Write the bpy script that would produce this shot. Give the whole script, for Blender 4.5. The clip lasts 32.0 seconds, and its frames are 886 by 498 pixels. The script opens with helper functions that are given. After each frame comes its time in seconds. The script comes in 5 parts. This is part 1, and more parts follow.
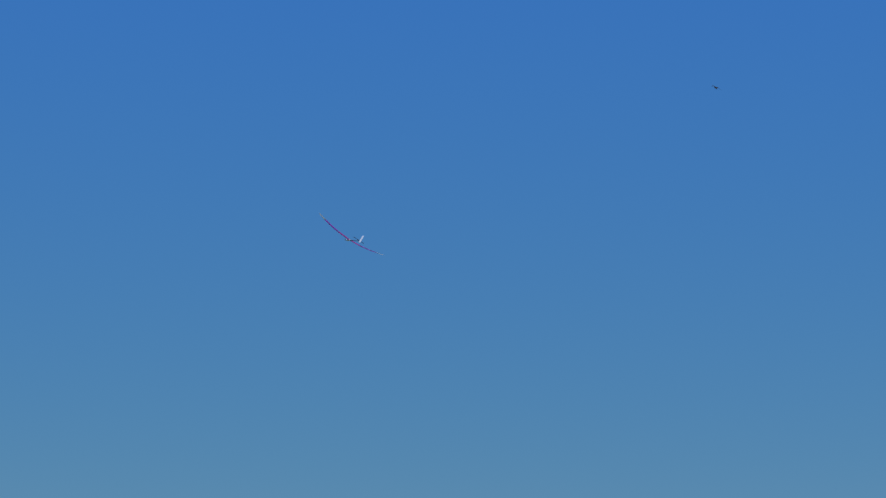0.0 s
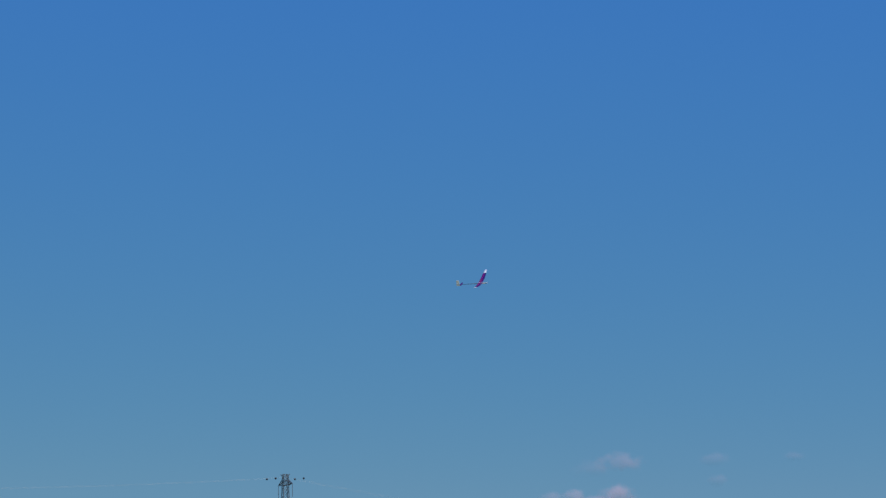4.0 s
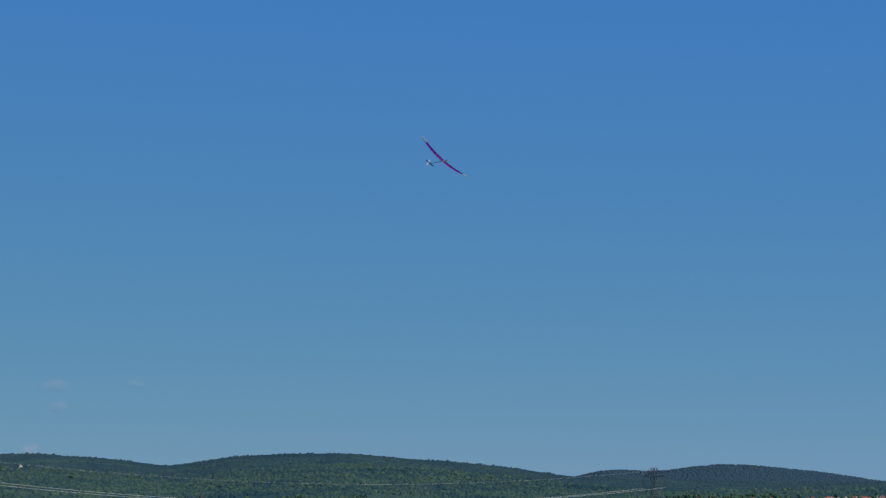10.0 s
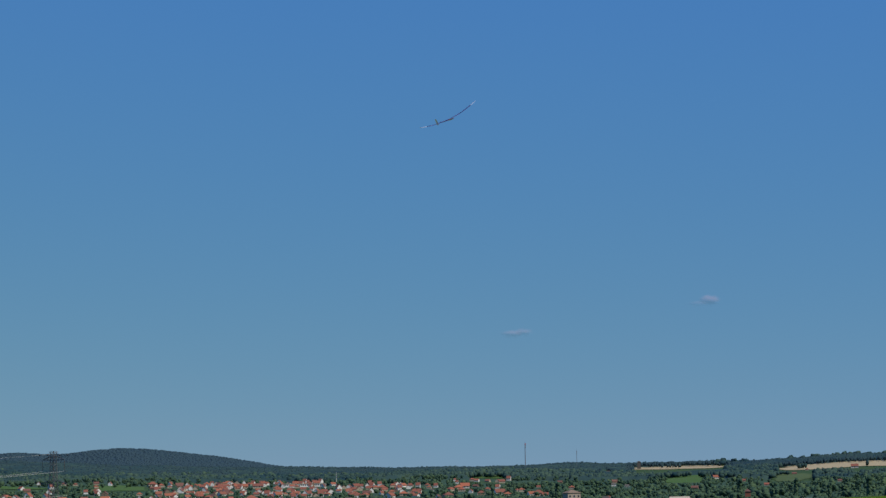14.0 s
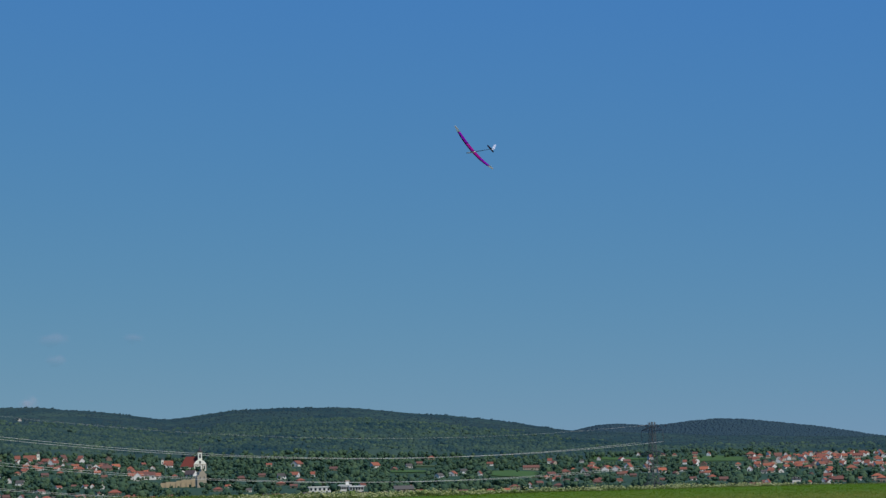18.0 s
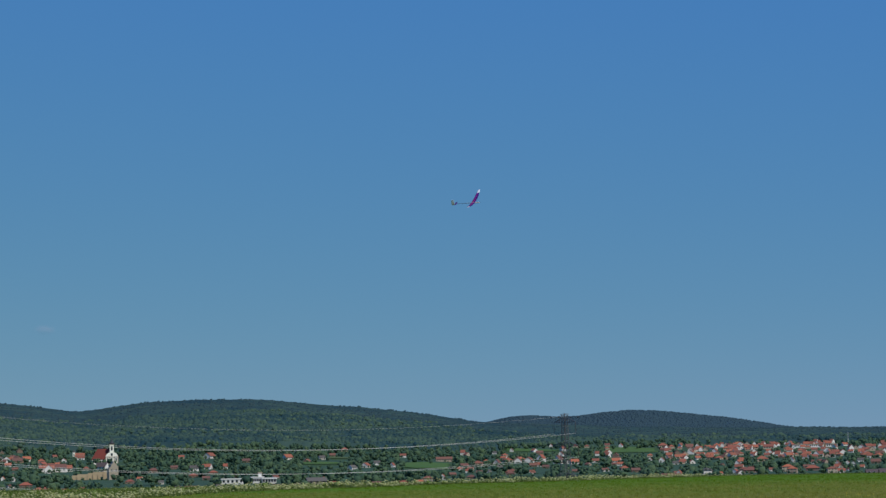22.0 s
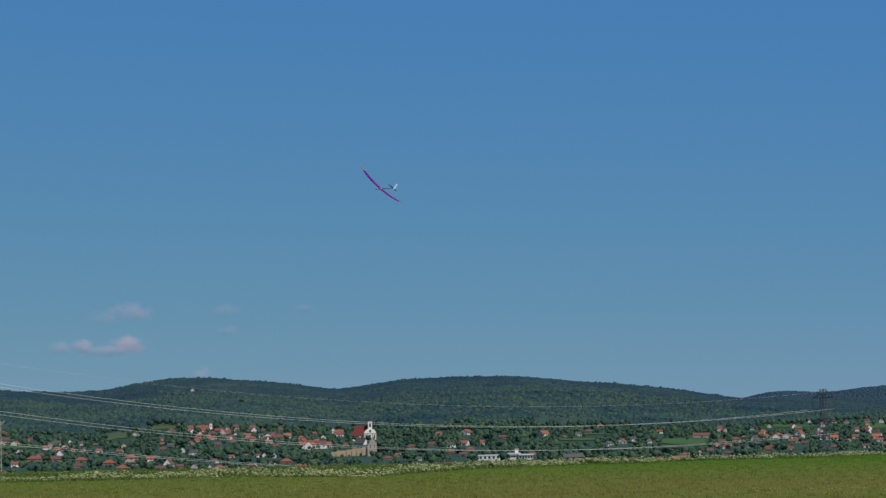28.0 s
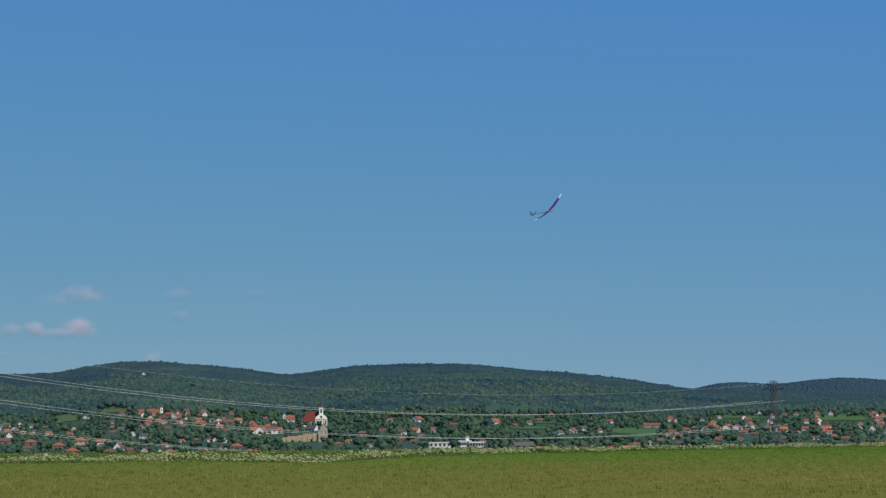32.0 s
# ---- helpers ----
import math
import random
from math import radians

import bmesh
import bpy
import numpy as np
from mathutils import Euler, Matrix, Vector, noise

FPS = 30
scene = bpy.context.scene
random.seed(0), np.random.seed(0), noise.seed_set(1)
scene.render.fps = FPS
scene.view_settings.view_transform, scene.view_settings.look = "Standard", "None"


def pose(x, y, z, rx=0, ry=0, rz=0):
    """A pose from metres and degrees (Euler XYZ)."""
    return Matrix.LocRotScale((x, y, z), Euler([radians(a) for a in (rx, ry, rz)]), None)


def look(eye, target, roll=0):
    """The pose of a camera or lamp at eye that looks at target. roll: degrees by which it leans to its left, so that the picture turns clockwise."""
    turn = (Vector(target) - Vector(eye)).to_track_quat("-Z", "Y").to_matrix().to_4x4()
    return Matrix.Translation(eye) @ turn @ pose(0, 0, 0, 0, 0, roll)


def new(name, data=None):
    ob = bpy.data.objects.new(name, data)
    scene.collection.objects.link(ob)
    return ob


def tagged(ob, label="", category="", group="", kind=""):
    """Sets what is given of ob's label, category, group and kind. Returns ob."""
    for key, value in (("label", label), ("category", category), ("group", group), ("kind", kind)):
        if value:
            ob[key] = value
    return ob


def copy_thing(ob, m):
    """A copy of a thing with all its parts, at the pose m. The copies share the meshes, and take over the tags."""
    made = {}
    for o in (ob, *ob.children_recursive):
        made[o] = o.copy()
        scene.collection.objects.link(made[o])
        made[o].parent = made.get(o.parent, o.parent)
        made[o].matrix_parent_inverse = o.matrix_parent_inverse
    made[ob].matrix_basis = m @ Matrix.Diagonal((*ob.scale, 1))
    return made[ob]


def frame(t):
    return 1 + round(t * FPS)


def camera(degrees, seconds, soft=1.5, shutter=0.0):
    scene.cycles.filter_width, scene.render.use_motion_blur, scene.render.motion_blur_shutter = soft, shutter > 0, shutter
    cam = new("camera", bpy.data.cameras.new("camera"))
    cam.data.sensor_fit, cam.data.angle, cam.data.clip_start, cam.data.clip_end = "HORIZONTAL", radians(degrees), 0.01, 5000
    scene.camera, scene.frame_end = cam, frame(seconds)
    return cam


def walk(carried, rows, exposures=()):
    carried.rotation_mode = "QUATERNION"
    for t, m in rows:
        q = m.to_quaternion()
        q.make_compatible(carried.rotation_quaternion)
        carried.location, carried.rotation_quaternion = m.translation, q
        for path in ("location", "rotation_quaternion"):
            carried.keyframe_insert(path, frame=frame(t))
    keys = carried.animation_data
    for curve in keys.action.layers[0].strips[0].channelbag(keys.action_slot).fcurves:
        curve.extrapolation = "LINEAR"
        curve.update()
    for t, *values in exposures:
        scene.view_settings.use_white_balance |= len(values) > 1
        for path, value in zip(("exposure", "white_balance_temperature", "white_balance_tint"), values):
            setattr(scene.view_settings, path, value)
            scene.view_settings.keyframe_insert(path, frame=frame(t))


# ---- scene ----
# One long lens on a standing tripod head that follows a model glider; the eye is 1.7 m above a flat meadow.
EYE = Vector((0.02, 0.015, 1.7))
cam = camera(22.08, 32.0, soft=1.4)


def toward(az, el):
    a, e = radians(az), radians(el)
    return Vector((math.sin(a) * math.cos(e), math.cos(a) * math.cos(e), math.sin(e)))


# seconds, azimuth, elevation and lean in degrees
PATH = [
    (0.0, -22.61, 11.00, -1.20),
    (0.3, -22.64, 10.97, -1.20),
    (0.6, -22.61, 10.91, -1.20),
    (0.9, -22.51, 10.78, -1.20),
    (1.0, -22.47, 10.75, -1.20),
    (1.2, -22.28, 10.64, -1.20),
    (1.4, -22.07, 10.54, -1.20),
    (2.0, -21.16, 10.24, -1.20),
    (2.2, -20.76, 10.11, -1.20),
    (2.5, -20.11, 9.92, -1.20),
    (4.5, -11.99, 8.65, -1.24),
    (5.0, -10.02, 8.02, -1.50),
    (5.5, -8.11, 7.24, -1.52),
    (6.0, -6.85, 7.12, -1.99),
    (6.5, -4.78, 6.90, -2.02),
    (7.0, -4.54, 6.76, -1.92),
    (7.5, -4.40, 6.69, -1.64),
    (8.0, -3.21, 6.97, -1.52),
    (8.5, -1.91, 7.44, -1.44),
    (9.0, -0.53, 7.19, -1.50),
    (9.5, 0.92, 7.31, -1.53),
    (10.0, 2.29, 6.88, -1.08),
    (10.5, 4.36, 7.03, -1.06),
    (11.0, 6.84, 6.81, -1.05),
    (11.5, 9.33, 6.53, -1.04),
    (12.0, 12.04, 6.33, -1.19),
    (12.5, 13.93, 6.12, -1.28),
    (13.0, 16.16, 6.34, -0.98),
    (13.5, 17.13, 6.33, -0.83),
    (15.5, 17.06, 5.76, -1.19),
    (16.0, 15.20, 5.66, -0.98),
    (16.5, 12.65, 5.74, -0.96),
    (17.0, 8.91, 5.58, -0.66),
    (17.5, 5.70, 5.58, -0.92),
    (18.0, 2.31, 5.73, -1.07),
    (18.5, 0.87, 5.54, -0.69),
    (19.0, 0.27, 5.45, -0.65),
    (19.5, 0.19, 5.40, -0.60),
    (20.0, 0.39, 5.56, -0.77),
    (20.5, 0.60, 5.67, -0.83),
    (21.0, 1.44, 5.75, -0.68),
    (21.5, 2.64, 5.68, -0.62),
    (22.0, 4.50, 5.48, -1.18),
    (22.5, 5.97, 5.36, -1.65),
    (23.0, 6.46, 5.21, -1.65),
    (23.5, 7.25, 5.00, -1.17),
    (24.0, 7.84, 5.08, -1.07),
    (24.5, 7.85, 5.02, -0.94),
    (26.5, 4.89, 5.13, -1.21),
    (27.0, 2.77, 5.06, -1.33),
    (27.5, 0.12, 5.24, -1.24),
    (28.0, -1.94, 5.02, -1.24),
    (28.5, -3.53, 5.32, -1.11),
    (29.0, -3.98, 5.14, -1.52),
    (29.5, -4.08, 5.04, -1.13),
    (30.0, -3.57, 4.69, -0.99),
    (30.5, -2.41, 4.68, -0.93),
    (31.0, -1.62, 4.78, -0.87),
    (31.5, -1.21, 4.73, -0.89),
    (32.0, -0.77, 4.68, -0.53),
]

walk(cam, [(t, look(EYE, EYE + toward(az, el) * 100, lean)) for t, az, el, lean in PATH],
     [(0, -0.13, 5880, 12), (2.5, -0.11, 5880, 12), (6, -0.05, 5880, 10), (13, 0.02, 6450, 10), (15.5, 0.06, 6750, 10), (16.5, 0.05, 6650, 10), (18, -0.02, 6230, 10), (21, -0.02, 6230, 10), (24, 0.02, 6520, 10), (28, -0.04, 6350, 10), (29, -0.04, 6350, 10), (30, 0.04, 6400, 10), (31, 0.14, 6450, 10), (32, 0.17, 6450, 10)])

# ---- light ----
SUN_AZ, SUN_EL = 142.0, 48.0
world = bpy.data.worlds.new("world")
scene.world = world
world.use_nodes = True
wn = world.node_tree.nodes
wn.clear()
sky = wn.new("ShaderNodeTexSky")
sky.sky_type = "NISHITA"
sky.sun_disc = False
sky.sun_elevation = radians(SUN_EL)
sky.sun_rotation = radians(SUN_AZ)
sky.altitude = 150
sky.air_density = 0.75
sky.dust_density = 0.0
sky.ozone_density = 6.0
# the deep, slightly hazy blue of the day: each channel of the sky on a softened scale
sky_parts = wn.new("ShaderNodeSeparateColor")
sky_whole = wn.new("ShaderNodeCombineColor")
for channel, power, gain in (("Red", 0.70, 0.58), ("Green", 0.38, 1.62), ("Blue", -0.20, 7.42)):
    bent = wn.new("ShaderNodeMath")
    bent.operation = "POWER"
    bent.inputs[1].default_value = power
    scaled = wn.new("ShaderNodeMath")
    scaled.operation = "MULTIPLY"
    scaled.inputs[1].default_value = gain
    world.node_tree.links.new(sky_parts.outputs[channel], bent.inputs[0])
    world.node_tree.links.new(bent.outputs[0], scaled.inputs[0])
    world.node_tree.links.new(scaled.outputs[0], sky_whole.inputs[channel])
sky_bg = wn.new("ShaderNodeBackground")
sky_bg.inputs["Strength"].default_value = 0.0865
sky_out = wn.new("ShaderNodeOutputWorld")
world.node_tree.links.new(sky.outputs[0], sky_parts.inputs[0])
world.node_tree.links.new(sky_whole.outputs[0], sky_bg.inputs["Color"])
world.node_tree.links.new(sky_bg.outputs[0], sky_out.inputs["Surface"])

sun = new("sun", bpy.data.lights.new("sun", "SUN"))
sun.data.energy = 3.4
sun.data.angle = radians(0.53)
sun.data.color = (1.0, 0.95, 0.87)
sun.matrix_world = look(toward(SUN_AZ, SUN_EL) * 100, (0, 0, 0))

# ---- materials ----
def surface(name, base, other=None, rough=0.8, scale=1.0, fine=8.0, metal=0.0, bump=0.0, island=0.0, piece=0.0, spread=0.5, sheer=0.0, strip=None, relief=None):
    """A procedural surface: two tones mixed by noise at two scales, with optional relief and variation per leaf or per piece."""
    m = bpy.data.materials.new(name)
    m.use_nodes = True
    nt = m.node_tree
    n, link = nt.nodes, nt.links.new
    bsdf = n["Principled BSDF"]
    bsdf.inputs["Roughness"].default_value = rough
    bsdf.inputs["Metallic"].default_value = metal
    if rough >= 0.75:
        bsdf.inputs["Specular IOR Level"].default_value = 0.06
    if other is None:
        other = tuple(c * 0.75 for c in base)
    at = n.new("ShaderNodeTexCoord")
    big = n.new("ShaderNodeTexNoise")
    big.inputs["Scale"].default_value = scale
    big.inputs["Detail"].default_value = 4
    small = n.new("ShaderNodeTexNoise")
    small.inputs["Scale"].default_value = fine
    small.inputs["Detail"].default_value = 3
    for t in (big, small):
        link(at.outputs["Object"], t.inputs["Vector"])
    add = n.new("ShaderNodeMath")
    add.operation = "MULTIPLY_ADD"
    link(big.outputs["Fac"], add.inputs[0])
    add.inputs[1].default_value = 0.6
    half = n.new("ShaderNodeMath")
    half.operation = "MULTIPLY"
    half.inputs[1].default_value = 0.4
    link(small.outputs["Fac"], half.inputs[0])
    link(half.outputs[0], add.inputs[2])
    factor = add.outputs[0]
    if island or piece:
        if island:
            src = n.new("ShaderNodeNewGeometry").outputs["Random Per Island"]
            share = island
        else:
            src = n.new("ShaderNodeObjectInfo").outputs["Random"]
            share = piece
        mixf = n.new("ShaderNodeMix")
        mixf.inputs[0].default_value = share
        link(factor, mixf.inputs[2])
        link(src, mixf.inputs[3])
        factor = mixf.outputs[0]
    if strip:
        apart = n.new("ShaderNodeSeparateXYZ")
        link(at.outputs["Object"], apart.inputs[0])
        far = n.new("ShaderNodeMapRange")
        far.inputs["From Min"].default_value, far.inputs["From Max"].default_value = strip
        far.inputs["To Min"].default_value, far.inputs["To Max"].default_value = 0.16, -0.20
        link(apart.outputs["Y"], far.inputs["Value"])
        both = n.new("ShaderNodeMath")
        link(factor, both.inputs[0])
        link(far.outputs[0], both.inputs[1])
        factor = both.outputs[0]
    ramp = n.new("ShaderNodeMapRange")
    ramp.inputs["From Min"].default_value = 0.5 - spread / 2
    ramp.inputs["From Max"].default_value = 0.5 + spread / 2
    link(factor, ramp.inputs["Value"])
    mix = n.new("ShaderNodeMix")
    mix.data_type = "RGBA"
    mix.inputs[6].default_value = (*base, 1)
    mix.inputs[7].default_value = (*other, 1)
    link(ramp.outputs[0], mix.inputs[0])
    link(mix.outputs[2], bsdf.inputs["Base Color"])
    if bump:
        b = n.new("ShaderNodeBump")
        b.inputs["Strength"].default_value = bump
        b.inputs["Distance"].default_value = 0.05
        link(small.outputs["Fac"], b.inputs["Height"])
        link(b.outputs[0], bsdf.inputs["Normal"])
    if relief:
        rough_tex = n.new("ShaderNodeTexNoise")
        rough_tex.inputs["Scale"].default_value = relief[0]
        rough_tex.inputs["Detail"].default_value = 4
        link(at.outputs["Object"], rough_tex.inputs["Vector"])
        b = n.new("ShaderNodeBump")
        b.inputs["Strength"].default_value = 1.0
        b.inputs["Distance"].default_value = relief[1]
        link(rough_tex.outputs["Fac"], b.inputs["Height"])
        link(b.outputs[0], bsdf.inputs["Normal"])
    if sheer:
        out = n["Material Output"]
        tr = n.new("ShaderNodeBsdfTranslucent")
        link(mix.outputs[2], tr.inputs["Color"])
        ms = n.new("ShaderNodeMixShader")
        ms.inputs[0].default_value = sheer
        link(bsdf.outputs[0], ms.inputs[1])
        link(tr.outputs[0], ms.inputs[2])
        link(ms.outputs[0], out.inputs["Surface"])
    return m


GRASS = surface("meadow_grass", (0.084, 0.152, 0.005), (0.150, 0.137, 0.017), 0.9, 0.03, 0.6, bump=0.3, spread=0.4, strip=(95, 190))
BLADE = surface("grass_blades", (0.114, 0.205, 0.007), (0.204, 0.184, 0.024), 0.8, 0.03, 0.3, island=0.25, spread=0.45, sheer=0.5, strip=(95, 190))
STALK = surface("dry_grass_stalks", (0.40, 0.37, 0.10), (0.28, 0.28, 0.06), 0.8, 0.05, 0.5, island=0.6, spread=0.6, sheer=0.4)
WEED = surface("tall_weeds", (0.095, 0.155, 0.022), (0.25, 0.27, 0.08), 0.8, 0.1, 1.0, island=0.5, spread=0.9, sheer=0.5)
UMBEL = surface("white_umbels", (0.58, 0.56, 0.28), (0.36, 0.39, 0.14), 0.9, 0.3, 3.0, island=0.6, sheer=0.2)
YELLOW = surface("yellow_petals", (0.65, 0.48, 0.03), (0.55, 0.42, 0.05), 0.7, 0.3, 3.0)
WOOD_FLOOR = surface("hill_ground", (0.030, 0.066, 0.028), (0.062, 0.100, 0.036), 0.95, 0.010, 0.08)
# bluish dark tone puts the hillside's haze into the leaf colour
LEAF_HAZE_SLOPE = surface("hazed_slope_leaves", (0.017, 0.045, 0.052), (0.060, 0.098, 0.064), 0.9, 0.0065, 0.03, island=0.18, spread=0.27, relief=(0.3, 0.6))
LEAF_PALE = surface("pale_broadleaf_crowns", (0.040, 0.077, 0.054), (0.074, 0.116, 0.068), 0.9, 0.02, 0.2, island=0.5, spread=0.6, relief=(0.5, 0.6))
# blue of the distance haze is mixed into this leaf colour
LEAF_HAZE_FAR = surface("hazed_far_leaves", (0.030, 0.060, 0.078), (0.042, 0.072, 0.084), 0.95, 0.004, 0.02, island=0.25, spread=0.6)
# added blue and a lifted dark tone paint slight haze into garden leaves
LEAF_NEAR = surface("hazed_garden_leaves", (0.026, 0.062, 0.046), (0.082, 0.126, 0.058), 0.9, 0.012, 0.30, island=0.45, spread=0.55, relief=(0.9, 0.5))
PALE_WEED = surface("pale_flowering_weeds", (0.40, 0.41, 0.19), (0.11, 0.17, 0.035), 0.9, 0.25, 3.0, island=0.7, spread=0.7, sheer=0.2)
BARK = surface("bark", (0.11, 0.08, 0.055), (0.06, 0.045, 0.03), 0.95, 0.8, 6.0, bump=0.4)
MEADOW = surface("bright_meadow", (0.058, 0.128, 0.032), (0.085, 0.132, 0.040), 0.95, 0.01, 0.1)
DRY = surface("dry_meadow", (0.095, 0.128, 0.048), (0.070, 0.105, 0.042), 0.95, 0.012, 0.1)
CORN = surface("ripe_corn", (0.44, 0.345, 0.19), (0.34, 0.28, 0.16), 0.95, 0.01, 0.1)
WHITE = surface("white_plaster", (0.80, 0.77, 0.70), (0.58, 0.54, 0.47), 0.85, 0.25, 2.0, piece=0.6)
CREAM = surface("cream_plaster", (0.48, 0.40, 0.29), (0.34, 0.27, 0.20), 0.85, 0.25, 2.0, piece=0.6)
# ochre plaster, darkened so that it also stands for fronts in shade
OCHRE_SHADED = surface("ochre_shaded_plaster", (0.24, 0.175, 0.12), (0.17, 0.13, 0.10), 0.85, 0.25, 2.0, piece=0.4)
ROOF_ORANGE = surface("orange_tiles", (0.38, 0.130, 0.072), (0.21, 0.088, 0.060), 0.85, 0.4, 3.0, piece=0.7, bump=0.3)
ROOF_RED = surface("red_tiles", (0.29, 0.100, 0.064), (0.16, 0.080, 0.062), 0.85, 0.4, 3.0, piece=0.8, bump=0.3)
DEEP_RED = surface("dark_red_tiles", (0.19, 0.048, 0.034), (0.14, 0.042, 0.034), 0.85, 0.4, 3.0, bump=0.3)
LIMEWASH = surface("yellowish_limewash", (0.92, 0.89, 0.74), (0.84, 0.79, 0.62), 0.85, 0.25, 2.0)
ROOF_BROWN = surface("weathered_tiles", (0.21, 0.10, 0.07), (0.14, 0.08, 0.065), 0.85, 0.4, 3.0, piece=0.5, bump=0.3)
ROOF_GREY = surface("grey_sheet_roof", (0.125, 0.115, 0.098), (0.085, 0.078, 0.068), 0.8, 0.4, 3.0, piece=0.4)
ROOF_SLATE = surface("dark_slate_roof", (0.085, 0.068, 0.062), (0.12, 0.088, 0.078), 0.85, 0.4, 3.0)
STONE = surface("tan_stone", (0.46, 0.36, 0.22), (0.34, 0.26, 0.16), 0.9, 0.12, 0.9, bump=0.5)
GATE_STONE = surface("weathered_stone", (0.40, 0.345, 0.25), (0.30, 0.255, 0.185), 0.9, 0.12, 0.9, bump=0.5)
PANE = surface("window_glass", (0.02, 0.025, 0.03), (0.03, 0.035, 0.04), 0.12, 0.5, 2.0)
FRAME = surface("window_frame_paint", (0.6, 0.58, 0.54), None, 0.6, 0.5, 4.0)
TIMBER = surface("brown_timber", (0.16, 0.09, 0.05), (0.10, 0.06, 0.035), 0.8, 0.6, 6.0)
STEEL = surface("galvanised_steel", (0.12, 0.12, 0.12), (0.08, 0.075, 0.07), 0.7, 0.4, 3.0)
STEEL_PALE = surface("pale_painted_steel", (0.52, 0.47, 0.38), (0.42, 0.36, 0.28), 0.7, 0.4, 3.0)
STEEL_RED = surface("faded_red_paint", (0.44, 0.13, 0.075), (0.36, 0.16, 0.10), 0.7, 0.4, 3.0)
# upper woods: a bluer leaf colour imitates haze over the hilltops
LEAF_HAZE_UPPER = surface("hazed_upper_leaves", (0.022, 0.047, 0.059), (0.040, 0.068, 0.068), 0.95, 0.005, 0.05, island=0.2, spread=0.30, relief=(0.3, 0.6))
WIRE = surface("aluminium_conductor", (0.74, 0.71, 0.62), (0.64, 0.61, 0.54), 0.55, 0.05, 0.5, metal=0.1)
MAST = surface("weathered_grey_steel", (0.17, 0.19, 0.21), (0.12, 0.13, 0.15), 0.7, 0.4, 3.0)
BRICK_RED = surface("red_warning_paint", (0.36, 0.06, 0.06), None, 0.7, 0.4, 3.0)
BALL = surface("dark_marker_paint", (0.03, 0.03, 0.035), None, 0.6, 1.0, 4.0)
GLASS_INS = surface("brown_insulator", (0.12, 0.07, 0.05), None, 0.3, 1.0, 4.0)
FILM_MAGENTA = surface("magenta_film", (0.76, 0.08, 0.58), (0.66, 0.07, 0.54), 0.35, 2.0, 14.0, sheer=0.8)
FILM_PURPLE = surface("purple_film", (0.63, 0.07, 0.70), (0.54, 0.06, 0.64), 0.35, 2.0, 14.0, sheer=0.8)
FILM_PLUM = surface("dark_plum_film", (0.15, 0.012, 0.22), (0.11, 0.008, 0.17), 0.3, 2.0, 14.0, sheer=0.4)
FILM_TAIL = surface("white_tail_film", (0.84, 0.85, 0.87), (0.76, 0.78, 0.80), 0.5, 2.0, 14.0)
FILM_NAVY = surface("blackish_purple_film", (0.075, 0.010, 0.19), (0.055, 0.008, 0.15), 0.3, 2.0, 14.0, sheer=0.4)
FILM_WHITE = surface("white_film", (0.92, 0.92, 0.94), (0.86, 0.86, 0.88), 0.35, 2.0, 14.0, sheer=0.4)
POD = surface("white_gelcoat", (0.72, 0.72, 0.70), (0.62, 0.62, 0.60), 0.3, 3.0, 12.0)
CARBON = surface("carbon_tube", (0.045, 0.045, 0.05), (0.07, 0.07, 0.075), 0.35, 3.0, 30.0)
FEATHER = surface("dark_feathers", (0.025, 0.022, 0.02), (0.04, 0.035, 0.03), 0.8, 4.0, 30.0)


